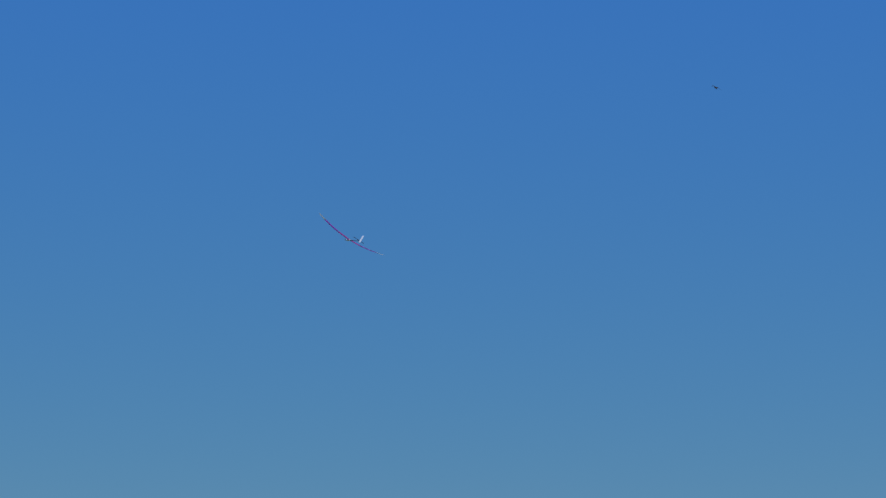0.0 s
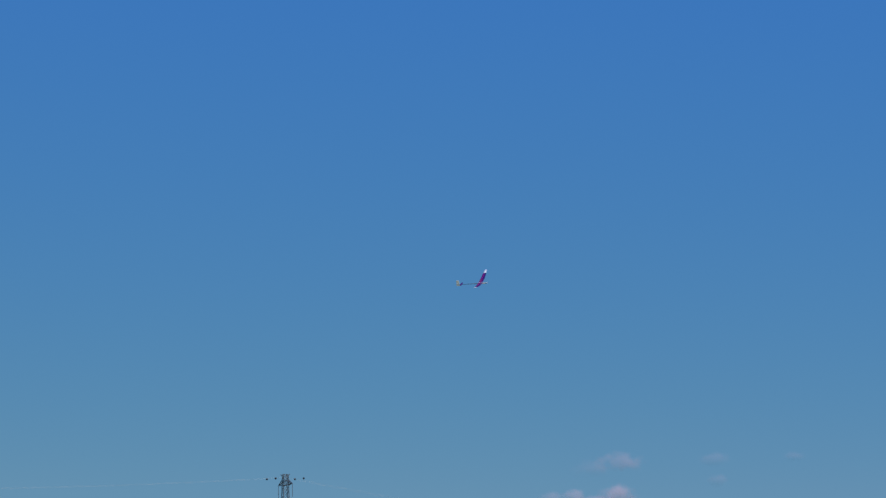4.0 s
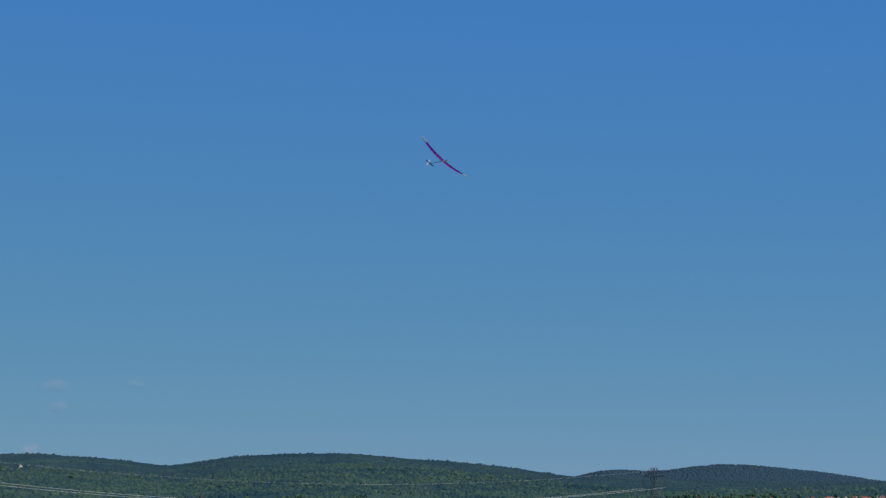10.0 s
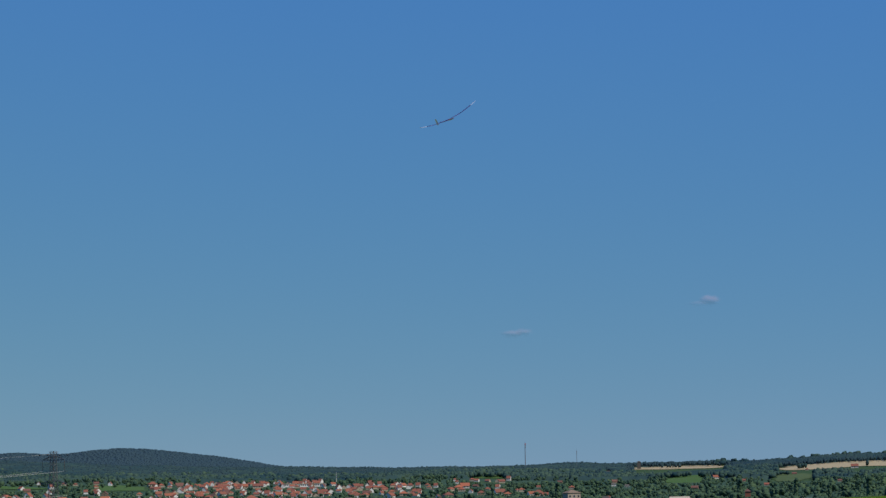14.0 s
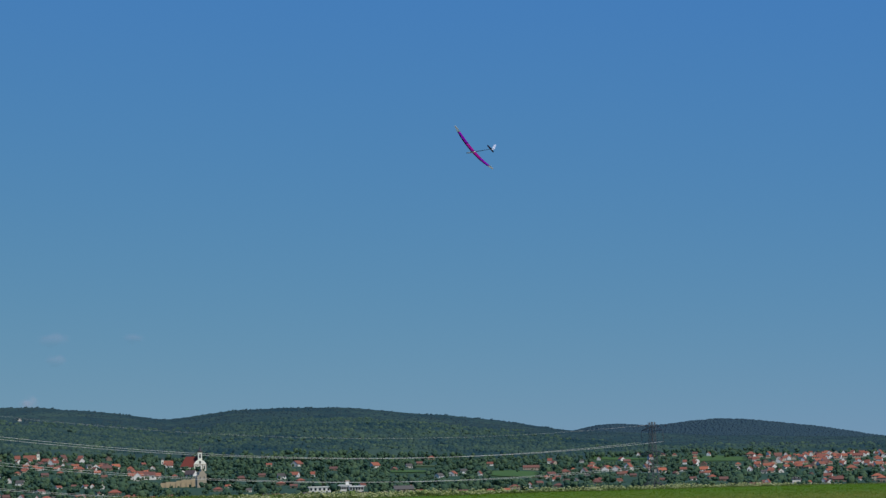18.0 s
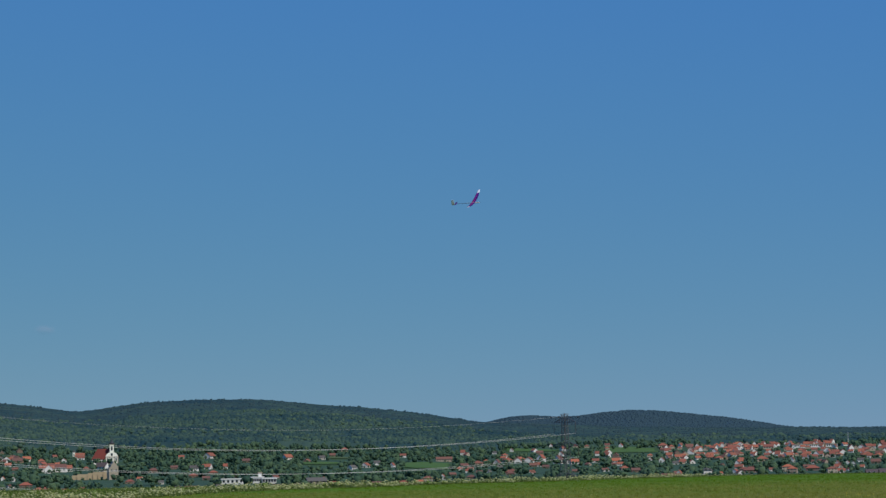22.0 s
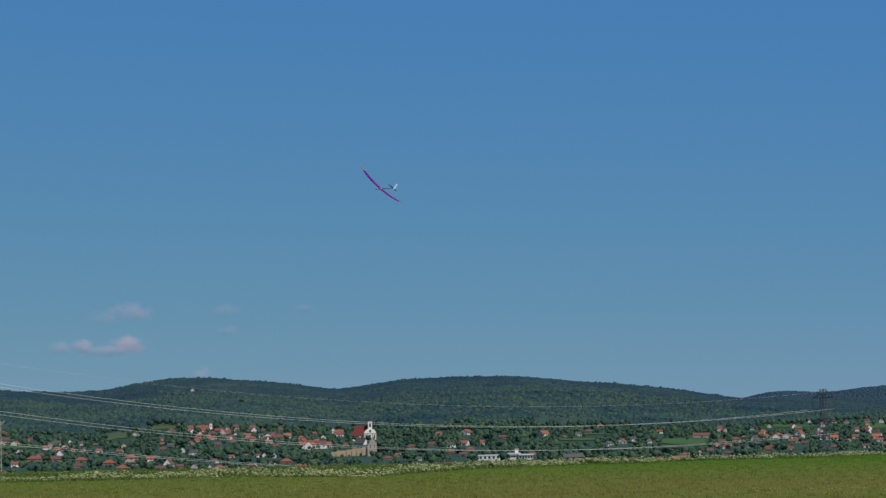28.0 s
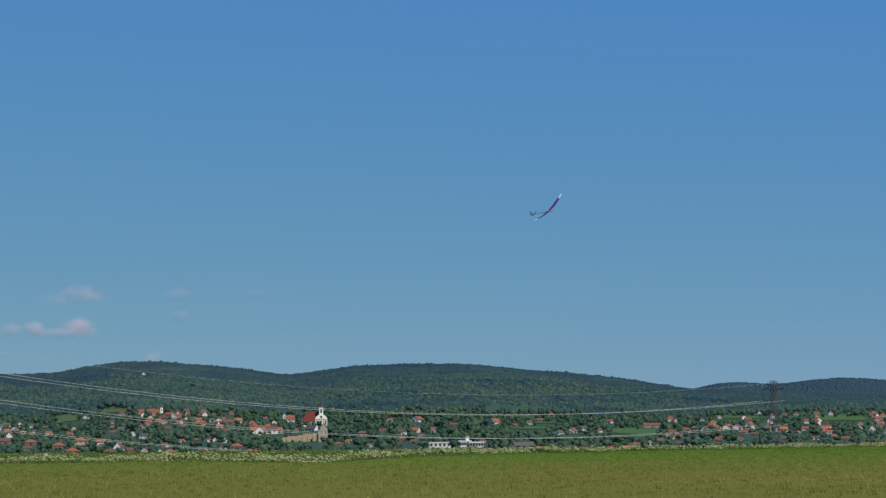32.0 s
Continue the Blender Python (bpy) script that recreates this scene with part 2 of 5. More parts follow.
def cloud_surface(name, veil):
    """Thin vapour: white scattering that fades out by noise towards the rim of its sheet."""
    m = bpy.data.materials.new(name)
    m.use_nodes = True
    nt = m.node_tree
    n, link = nt.nodes, nt.links.new
    n.clear()
    at = n.new("ShaderNodeTexCoord")
    off = n.new("ShaderNodeVectorMath")
    off.operation = "MULTIPLY_ADD"
    off.inputs[1].default_value = (2, 2, 2)
    off.inputs[2].default_value = (-1, -1, -1)
    link(at.outputs["Generated"], off.inputs[0])
    flat = n.new("ShaderNodeVectorMath")
    flat.operation = "MULTIPLY"
    flat.inputs[1].default_value = (1, 0, 1)
    link(off.outputs[0], flat.inputs[0])
    ln = n.new("ShaderNodeVectorMath")
    ln.operation = "LENGTH"
    link(flat.outputs[0], ln.inputs[0])
    noise_1 = n.new("ShaderNodeTexNoise")
    noise_1.inputs["Scale"].default_value = 0.030
    noise_1.inputs["Detail"].default_value = 6
    noise_1.inputs["Roughness"].default_value = 0.62
    spot = n.new("ShaderNodeNewGeometry")
    link(spot.outputs["Position"], noise_1.inputs["Vector"])
    mix = n.new("ShaderNodeMath")
    mix.operation = "MULTIPLY_ADD"
    link(noise_1.outputs["Fac"], mix.inputs[0])
    mix.inputs[1].default_value = 1.8
    inv = n.new("ShaderNodeMath")
    inv.operation = "MULTIPLY"
    inv.inputs[1].default_value = -1.0
    link(ln.outputs["Value"], inv.inputs[0])
    link(inv.outputs[0], mix.inputs[2])
    fade = n.new("ShaderNodeMapRange")
    fade.interpolation_type = "SMOOTHSTEP"
    fade.inputs["From Min"].default_value = 0.0
    fade.inputs["From Max"].default_value = 0.7
    fade.inputs["To Max"].default_value = veil
    link(mix.outputs[0], fade.inputs["Value"])
    clear = n.new("ShaderNodeBsdfTransparent")
    white = n.new("ShaderNodeBsdfDiffuse")
    white.inputs["Color"].default_value = (0.82, 0.50, 0.53, 1)
    ms = n.new("ShaderNodeMixShader")
    out = n.new("ShaderNodeOutputMaterial")
    link(fade.outputs[0], ms.inputs[0])
    link(clear.outputs[0], ms.inputs[1])
    link(white.outputs[0], ms.inputs[2])
    link(ms.outputs[0], out.inputs["Surface"])
    return m


CLOUD = cloud_surface("thin_cloud", 0.18)
WISP = cloud_surface("thin_wisp", 0.13)
FAINT = cloud_surface("faint_wisp", 0.06)


# ---- mesh helpers ----
def box(bm, x0, x1, y0, y1, z0, z1):
    v = [bm.verts.new(p) for p in ((x0, y0, z0), (x1, y0, z0), (x1, y1, z0), (x0, y1, z0), (x0, y0, z1), (x1, y0, z1), (x1, y1, z1), (x0, y1, z1))]
    for f in ((0, 3, 2, 1), (4, 5, 6, 7), (0, 1, 5, 4), (1, 2, 6, 5), (2, 3, 7, 6), (3, 0, 4, 7)):
        bm.faces.new([v[i] for i in f])
    return bm


def rod(bm, p, q, r0, r1=None, n=4):
    """A closed bar from p to q."""
    p, q = Vector(p), Vector(q)
    r1 = r0 if r1 is None else r1
    turn = (q - p).to_track_quat("Z", "Y")
    rings = []
    for at, r in ((p, r0), (q, r1)):
        rings.append([bm.verts.new(at + turn @ Vector((r * math.cos(a), r * math.sin(a), 0))) for a in [2 * math.pi * (k + 0.5) / n for k in range(n)]])
    for k in range(n):
        bm.faces.new((rings[0][k], rings[0][(k + 1) % n], rings[1][(k + 1) % n], rings[1][k]))
    bm.faces.new(rings[0][::-1])
    bm.faces.new(rings[1])
    return bm


def lathe(bm, rows, n=12, axis="z", centre=(0, 0, 0)):
    """A turned body; rows of (place along the axis, radius)."""
    rings = []
    for h, r in rows:
        ring = []
        for k in range(n):
            a = 2 * math.pi * k / n
            c, s = r * math.cos(a), r * math.sin(a)
            ring.append(bm.verts.new(Vector(centre) + (Vector((c, s, h)) if axis == "z" else Vector((h, c, s)))))
        rings.append(ring)
    for a, b in zip(rings, rings[1:]):
        for k in range(n):
            bm.faces.new((a[k], a[(k + 1) % n], b[(k + 1) % n], b[k]))
    bm.faces.new(rings[0][::-1])
    bm.faces.new(rings[-1])
    return bm


def loft(bm, rings):
    rows = [[bm.verts.new(p) for p in ring] for ring in rings]
    n = len(rows[0])
    for a, b in zip(rows, rows[1:]):
        for k in range(n):
            bm.faces.new((a[k], a[(k + 1) % n], b[(k + 1) % n], b[k]))
    bm.faces.new(rows[0][::-1])
    bm.faces.new(rows[-1])
    return bm


def finish(bm, smooth=False):
    bmesh.ops.recalc_face_normals(bm, faces=bm.faces)
    if smooth:
        for f in bm.faces:
            f.smooth = True
    return bm


def part(name, bm, material, parent=None, label="", smooth=False):
    finish(bm, smooth)
    me = bpy.data.meshes.new(name)
    bm.to_mesh(me)
    bm.free()
    me.materials.append(material)
    ob = new(name, me)
    if parent is not None:
        ob.parent = parent
    return tagged(ob, label)


def bulk(name, verts, faces, material, parent=None, smooth=False):
    """One mesh from arrays of corners and triangles."""
    me = bpy.data.meshes.new(name)
    verts, faces = np.asarray(verts, np.float32), np.asarray(faces, np.int32)
    me.vertices.add(len(verts))
    me.vertices.foreach_set("co", verts.ravel())
    k = faces.shape[1]
    me.loops.add(faces.size)
    me.loops.foreach_set("vertex_index", faces.ravel())
    me.polygons.add(len(faces))
    me.polygons.foreach_set("loop_start", np.arange(0, faces.size, k, dtype=np.int32))
    me.polygons.foreach_set("loop_total", np.full(len(faces), k, np.int32))
    if smooth:
        me.polygons.foreach_set("use_smooth", np.ones(len(faces), bool))
    me.update(calc_edges=True)
    me.materials.append(material)
    ob = new(name, me)
    if parent is not None:
        ob.parent = parent
    return ob


def thing(name, label, category, group="", kind=""):
    return tagged(new(name), label, category, group, kind)


# ---- ground ----
def soft_curve(x, xs, ys, width):
    return sum(np.interp(x + d * width, xs, ys) for d in (-1, -0.5, 0, 0.5, 1)) / 5


def crest(az):
    """Elevation of the wooded ridge, without its trees."""
    return soft_curve(az, [-60, -30, -20.92, -19.58, -18.2, -17, -16.5, -13.8, -12.4, -11, -10.55, -9.62, -8.92, -8.2, -7.5, -6.8, -6.08, -5.3, -4.55, -3.95, -3, -1.8, -0.4, 0.84, 2.25, 3.7, 4.5, 5.6, 7.7, 9, 11.1, 13.7, 15.1, 16.5, 18.9, 20.2, 21.8, 25.5, 27.5, 60],
                      [1.47, 2.82, 2.3, 2.11, 1.96, 1.82, 1.79, 1.62, 1.53, 1.49, 1.52, 1.71, 1.8, 1.79, 1.76, 1.7, 1.65, 1.53, 1.44, 1.52, 1.67, 1.7, 1.69, 1.58, 1.45, 1.28, 1.14, 0.99, 0.87, 0.82, 0.73, 0.7, 0.66, 0.64, 0.65, 0.69, 0.66, 0.7, 0.8, 1.07], 0.22)


def far_crest(az):
    return soft_curve(az, [-60, 2.7, 4.6, 5.6, 6.0, 6.5, 7.5, 8.05, 8.3, 9.1, 9.85, 10.9, 11.4, 12.2, 13, 15, 60],
                      [0.3, 0.4, 0.82, 1.02, 1.12, 1.16, 1.10, 1.14, 1.18, 1.24, 1.20, 1.08, 1.02, 0.89, 0.74, 0.5, 0.4], 0.22)


def mist(az, r, size, seed):
    """Smooth pseudo-random relief between -1 and 1."""
    x, y = r * np.sin(np.radians(az)) / size, r * np.cos(np.radians(az)) / size
    return (np.sin(x * 1.7 + seed) * np.cos(y * 1.3 - seed * 2) + 0.6 * np.sin(x * 3.1 - y * 2.3 + seed * 3) + 0.4 * np.cos(x * 5.3 + y * 4.7 + seed)) / 2


R_EDGE, R_SLOPE, R_RIDGE, R_FAR = 262.0, 1270.0, 4000.0, 4720.0


def ground_z(az, r):
    az, r = np.asarray(az, float), np.asarray(r, float)
    tan = lambda e: np.tan(np.radians(e))
    field = 0.06 * mist(az, r, 30, 1) * np.minimum(r / 60, 1) + 0.9 * np.clip((az - 20.5) / 7, 0, 1.4) * np.clip(r / 262, 0, 1.1)
    dale = np.interp(az, [-60, -20.5, -16.8, -14.6, 36, 60], [-2, -1.0, -2.0, -21, -23.5, -10])
    low = -0.50
    s = np.clip((r - R_SLOPE) / (R_RIDGE - R_SLOPE), 0, 1)
    rise = 1.7 + r * tan(low + (crest(az) - low) * s) + 6 * mist(az, r, 260, 4) * np.clip((r - 2500) / 500, 0, 1) * np.clip((R_RIDGE - r) / 400, 0, 1)
    top, back = 1.7 + R_RIDGE * tan(crest(az)), 1.7 + R_FAR * tan(far_crest(az))
    u = np.clip((r - R_RIDGE) / (R_FAR - R_RIDGE), 0, 1)
    dip = np.minimum(top, back) - 28
    behind = np.where(u < 0.35, top + (dip - top) * (u / 0.35) ** 0.8, dip + (back - dip) * (np.maximum(u - 0.35, 0) / 0.65) ** 1.3)
    beyond = back - (r - R_FAR) * 0.06
    z_slope = 1.7 + R_SLOPE * tan(low)
    k1 = np.clip((r - R_EDGE) / (725 - R_EDGE), 0, 1)
    k2 = np.clip((r - 1110) / (R_SLOPE - 1110), 0, 1)
    valley = field * (1 - k1) + dale * (k1 * k1 * (3 - 2 * k1) * 0.6 + 0.4 * k1)
    valley = valley + (z_slope - dale) * k2 * k2 * (3 - 2 * k2)
    return np.where(r < R_EDGE, field, np.where(r < R_SLOPE, valley, np.where(r < R_RIDGE, rise, np.where(r < R_FAR, behind, beyond))))


def spot(az, r, lift=0.0):
    a = radians(az)
    return Vector((r * math.sin(a), r * math.cos(a), float(ground_z(az, r)) + lift))


def range_of(az, el):
    """How far off the ground shows at this elevation, on the slope behind the dale."""
    lo, hi = R_SLOPE, R_RIDGE
    for _ in range(40):
        mid = (lo + hi) / 2
        if (float(ground_z(az, mid)) - 1.7) / mid < math.tan(radians(el)):
            lo = mid
        else:
            hi = mid
    return lo


def polar_sheet(name, azs, rs, material, lift=0.0, closed=False):
    a, r = np.meshgrid(azs, rs, indexing="ij")
    z = ground_z(a, r) + lift
    v = np.stack([r * np.sin(np.radians(a)), r * np.cos(np.radians(a)), z], -1).reshape(-1, 3)
    na, nr = len(azs), len(rs)
    i, j = np.meshgrid(np.arange(na if closed else na - 1), np.arange(nr - 1), indexing="ij")
    i2 = (i + 1) % na
    f = np.stack([i * nr + j, i * nr + j + 1, i2 * nr + j + 1, i2 * nr + j], -1).reshape(-1, 4)
    return bulk(name, v, f, material, smooth=True)


view_az = np.arange(-36, 44.01, 0.3)
all_az = np.concatenate([np.arange(-180, -36, 4.0), view_az, np.arange(48, 180, 4.0)])
ground = polar_sheet("ground", all_az, np.concatenate([[0.01, 4, 12], np.arange(24, 1280, 14.0), np.arange(1290, 4020, 36.0), np.arange(4030, 4800, 40.0), [5200, 6200, 8000]]), WOOD_FLOOR, closed=True)
tagged(ground, "rolling green ground from a meadow across a valley to wooded hills", "ground", kind="structure")
meadow = polar_sheet("meadow", np.concatenate([np.arange(-180, -36, 4.0), np.arange(-36, 44.01, 0.5), np.arange(48, 180, 4.0)]), np.concatenate([[0.01, 4, 12], np.arange(24, 300, 8.0)]), GRASS, lift=0.03, closed=True)
tagged(meadow, "mown green and straw-coloured meadow grass", "meadow", kind="structure")


def patch(name, az0, az1, el0, el1, material, label, lean=0.0):
    """A field on the slope, from one elevation to another."""
    mid, half = (az0 + az1) / 2, (az1 - az0) / 2
    r0, r1 = range_of(mid, el0), range_of(mid, el1)
    turn, out = np.meshgrid(np.linspace(0, 2 * np.pi, 48, endpoint=False), np.linspace(0.0, 1.0, 9), indexing="ij")
    c, q = np.cos(turn), np.sin(turn)
    reach = out / (c ** 4 + q ** 4) ** 0.25 * (1 + 0.10 * np.sin(3 * turn + mid) + 0.07 * np.sin(7 * turn - mid))
    azs, rs = mid + half * c * reach, (r0 + r1) / 2 + ((r1 - r0) / 2) * q * reach
    rs = rs + lean * (azs - mid)
    z = ground_z(azs, rs) + 0.6
    v = np.stack([rs * np.sin(np.radians(azs)), rs * np.cos(np.radians(azs)), z], -1).reshape(-1, 3)
    i, j = np.meshgrid(np.arange(48), np.arange(8), indexing="ij")
    k = (i + 1) % 48
    ob = bulk(name, v, np.stack([i * 9 + j, i * 9 + j + 1, k * 9 + j + 1, k * 9 + j], -1).reshape(-1, 4), material, smooth=True)
    return tagged(ob, label, "field", kind="structure")


PATCHES = [
    (3.35, 4.6, -0.04, 0.11, MEADOW, "bright green meadow between village gardens"),
    (0.85, 1.8, 0.12, 0.18, MEADOW, "green meadow with hedges above the village"),
    (1.5, 2.1, 0.255, 0.29, DRY, "thin pale clearing on the slope"),
    (-9.35, -8.7, 0.62, 0.76, DRY, "pale dry meadow below the woods"),
    (-10.55, -9.8, 0.40, 0.56, DRY, "pale dry meadow below the woods"),
    (-13.6, -11.9, 0.22, 0.29, MEADOW, "narrow green meadow behind houses"),
    (8.4, 9.75, 0.26, 0.38, MEADOW, "green meadow above the village"),
    (5.9, 7.3, 0.34, 0.40, MEADOW, "green meadow above the village"),
    (17.9, 18.7, 0.43, 0.475, MEADOW, "narrow green meadow among trees on the slope"),
    (22.7, 23.65, 0.23, 0.40, MEADOW, "green meadow among trees"),
    (25.4, 26.4, 0.24, 0.42, DRY, "pale dry slope among trees"),
    (21.95, 24.2, 0.58, 0.655, CORN, "ripe golden corn field on the ridge"),
    (25.5, 30.0, 0.56, 0.70, CORN, "ripe golden corn field on the ridge"),
]
for p in PATCHES:
    patch("field", *p)

# ---- houses ----
BUILT = []   # azimuth, distance, half width, height of each building


def add_window(parent, x, y, z, w, h, side, label=""):
    """A framed window on a wall; side is the wall's outward way: 'f' front (-y) or 'r' right (+x) or 'l' left (-x)."""
    bm, gl = bmesh.new(), bmesh.new()
    if side == "f":
        box(bm, x - w / 2, x + w / 2, y - 0.06, y + 0.05, z, z + h)
        box(gl, x - w / 2 + 0.08, x + w / 2 - 0.08, y - 0.075, y, z + 0.08, z + h - 0.08)
    elif side == "r":
        box(bm, x - 0.05, x + 0.06, y - w / 2, y + w / 2, z, z + h)
        box(gl, x, x + 0.075, y - w / 2 + 0.08, y + w / 2 - 0.08, z + 0.08, z + h - 0.08)
    else:
        box(bm, x - 0.06, x + 0.05, y - w / 2, y + w / 2, z, z + h)
        box(gl, x - 0.075, x, y - w / 2 + 0.08, y + w / 2 - 0.08, z + 0.08, z + h - 0.08)
    win = part("window", bm, FRAME, parent, label)
    part("pane", gl, PANE, win)
    return win


def gable_walls(bm, w, d, h, rh, drop=3.0):
    """Walls of a gabled house; the ridge runs along x, the gables face +x and -x."""
    rows = []
    for x in (-w / 2, w / 2):
        rows.append([bm.verts.new(p) for p in ((x, -d / 2, -drop), (x, d / 2, -drop), (x, d / 2, h), (x, 0, h + rh), (x, -d / 2, h))])
    a, b = rows
    for k in range(5):
        bm.faces.new((a[k], a[(k + 1) % 5], b[(k + 1) % 5], b[k]))
    bm.faces.new(a[::-1])
    bm.faces.new(b)
    return bm


def gable_roof(bm, w, d, h, rh, over=0.5, thick=0.18):
    slope = rh / (d / 2)
    for s in (-1, 1):
        y1, z1 = s * (d / 2 + over), h - over * slope
        x0, x1 = -w / 2 - over * 0.7, w / 2 + over * 0.7
        low = [(x0, 0, h + rh + 0.02), (x1, 0, h + rh + 0.02), (x1, y1, z1 + 0.02), (x0, y1, z1 + 0.02)]
        a = [bm.verts.new(p) for p in low]
        b = [bm.verts.new((p[0], p[1], p[2] + thick)) for p in low]
        bm.faces.new(a)
        bm.faces.new(b[::-1])
        for k in range(4):
            bm.faces.new((a[k], a[(k + 1) % 4], b[(k + 1) % 4], b[k]))
    return bm


def hip_roof(bm, w, d, h, rh, over=0.5):
    x, y, r = w / 2 + over, d / 2 + over, max(w / 2 - d / 2, 0.3)
    v = [bm.verts.new(p) for p in ((-x, -y, h), (x, -y, h), (x, y, h), (-x, y, h), (-x, -y, h + 0.2), (x, -y, h + 0.2), (x, y, h + 0.2), (-x, y, h + 0.2), (-r, 0, h + rh), (r, 0, h + rh))]
    for f in ((0, 3, 2, 1), (0, 1, 5, 4), (1, 2, 6, 5), (2, 3, 7, 6), (3, 0, 4, 7), (4, 5, 9, 8), (6, 7, 8, 9), (5, 6, 9), (7, 4, 8)):
        bm.faces.new([v[i] for i in f])
    return bm


def make_house(label, w, d, h, rh, wall, roof, hip=False, storeys=1, porch=False, far=False):
    house = thing("house", label, "house", "village houses")
    bm = bmesh.new()
    if hip:
        box(bm, -w / 2, w / 2, -d / 2, d / 2, -3, h)
    else:
        gable_walls(bm, w, d, h, rh)
    part("wall", bm, wall, house)
    part("roof", (hip_roof if hip else gable_roof)(bmesh.new(), w, d, h, rh), roof, house)
    bm = box(bmesh.new(), w * 0.18, w * 0.18 + 0.6, 0.5, 1.1, h + rh * 0.4, h + rh + 0.9)
    box(bm, w * 0.18 - 0.08, w * 0.18 + 0.68, 0.42, 1.18, h + rh + 0.9, h + rh + 1.02)
    part("chimney", bm, ROOF_BROWN, house)
    if far:
        for x in (-w * 0.28, w * 0.28):
            part("window", box(bmesh.new(), x - 0.6, x + 0.6, -d / 2 - 0.06, -d / 2 + 0.05, 1.0, 2.3), PANE, house)
        part("window", box(bmesh.new(), w / 2 - 0.05, w / 2 + 0.06, -0.6, 0.6, 1.0, 2.3), PANE, house)
        part("door", box(bmesh.new(), -0.5, 0.5, -d / 2 - 0.05, -d / 2 + 0.05, 0.1, 2.15), TIMBER, house)
        storeys = 0
    n = max(2, int(w / 3.4))
    for s in range(storeys):
        for k in range(n):
            x = -w / 2 + w * (k + 0.5) / n
            if s == 0 and k == n // 2:
                part("door", box(bmesh.new(), x - 0.5, x + 0.5, -d / 2 - 0.05, -d / 2 + 0.05, 0.1, 2.15), TIMBER, house)
            else:
                add_window(house, x, -d / 2, 0.9 + s * 2.8, 1.2, 1.35, "f")
        for side, x in (("r", w / 2), ("l", -w / 2)):
            add_window(house, x, -d * 0.2, 0.9 + s * 2.8, 1.1, 1.3, side)
    if not hip and not far:
        add_window(house, w / 2, 0, h + 0.3, 0.9, 1.1, "r")
        add_window(house, -w / 2, 0, h + 0.3, 0.9, 1.1, "l")
    if porch:
        bm = box(bmesh.new(), -w / 2 - 3.2, -w / 2 - 0.02, -d / 2 + 0.6, d / 2 - 1.0, 2.35, 2.5)
        part("porch_roof", bm, roof, house)
        for y in (-d / 2 + 0.8, d / 2 - 1.2):
            part("post", rod(bmesh.new(), (-w / 2 - 3.0, y, -2), (-w / 2 - 3.0, y, 2.35), 0.09), TIMBER, house)
    house["half"] = max(w, d) / 2
    house["tall"] = h + rh
    return house


KINDS = {
    "white_orange": make_house("white plastered house with an orange tiled gable roof", 12.0, 9.5, 3.0, 3.6, WHITE, ROOF_ORANGE),
    "white_red": make_house("white plastered house with a dark red tiled gable roof", 13.0, 10.0, 3.0, 3.8, WHITE, ROOF_RED),
    # dark ochre walls here imitate the shade below the eaves
    "cream_red": make_house("house with shade-dark ochre plaster under a red tiled hip roof", 13.0, 10.0, 2.4, 3.1, OCHRE_SHADED, ROOF_RED, hip=True),
    "cream_orange": make_house("two-storey cream house with an orange tiled hip roof", 11.5, 9.5, 5.2, 2.6, CREAM, ROOF_ORANGE, hip=True, storeys=2),
    "ochre_brown": make_house("ochre house with a weathered brown tiled roof and a porch", 12.0, 8.5, 2.8, 3.0, OCHRE_SHADED, ROOF_BROWN, porch=True),
    "white_grey": make_house("small white house with a grey sheet-metal gable roof", 9.5, 7.5, 3.2, 2.8, WHITE, ROOF_GREY),
    "long_brown": make_house("long low farmhouse with a brown tiled gable roof", 22.0, 7.5, 3.2, 2.9, CREAM, ROOF_BROWN),
    "steep_white": make_house("tall white house with a steep orange tiled roof", 9.0, 9.5, 4.6, 5.6, WHITE, ROOF_ORANGE, storeys=2),
}
KINDS.update({
    "far_orange": make_house("small white village house with an orange tiled gable roof", 11.5, 9.5, 2.6, 3.6, WHITE, ROOF_ORANGE, far=True),
    "far_red": make_house("small cream village house with a red tiled gable roof", 12.0, 9.5, 2.6, 3.7, CREAM, ROOF_RED, far=True),
    "far_hip": make_house("small cream village house with an orange hip roof", 11.5, 10.0, 2.8, 3.4, CREAM, ROOF_ORANGE, hip=True, far=True),
    "far_brown": make_house("small ochre village house with a weathered brown roof", 13.0, 8.5, 2.6, 3.4, OCHRE_SHADED, ROOF_BROWN, far=True),
    "far_white": make_house("narrow white village house with a steep red roof", 8.0, 8.5, 4.2, 4.6, WHITE, ROOF_RED, far=True),
    "far_grey": make_house("white cottage with a grey sheet-metal roof", 9.0, 7.0, 3.0, 2.6, WHITE, ROOF_GREY, far=True),
})
FAR_ROW = 2300.0   # past this the houses crowd into one mass
USED = set()
DISTANT = []   # kind and pose of the houses too far off to be told apart


def put_house(kind, az, r, turn, size=1.0, crowd=True):
    """A house of that kind at its place; turn 0 shows its long side to the meadow, 90 its gable."""
    proto = KINDS[kind]
    p = spot(az, r, 0.3)
    m = Matrix.Translation(p) @ pose(0, 0, 0, 0, 0, turn - az) @ Matrix.Scale(size, 4)
    if crowd and r > FAR_ROW and kind in USED:
        DISTANT.append((kind, m))
        ob = None
    elif kind in USED:
        ob = copy_thing(proto, m)
    else:
        USED.add(kind)
        proto.matrix_basis = m
        ob = proto
    BUILT.append((az, r, proto["half"] * size * 0.85, proto["tall"] * size, float(p.z)))
    return ob


rng = random.Random(7)


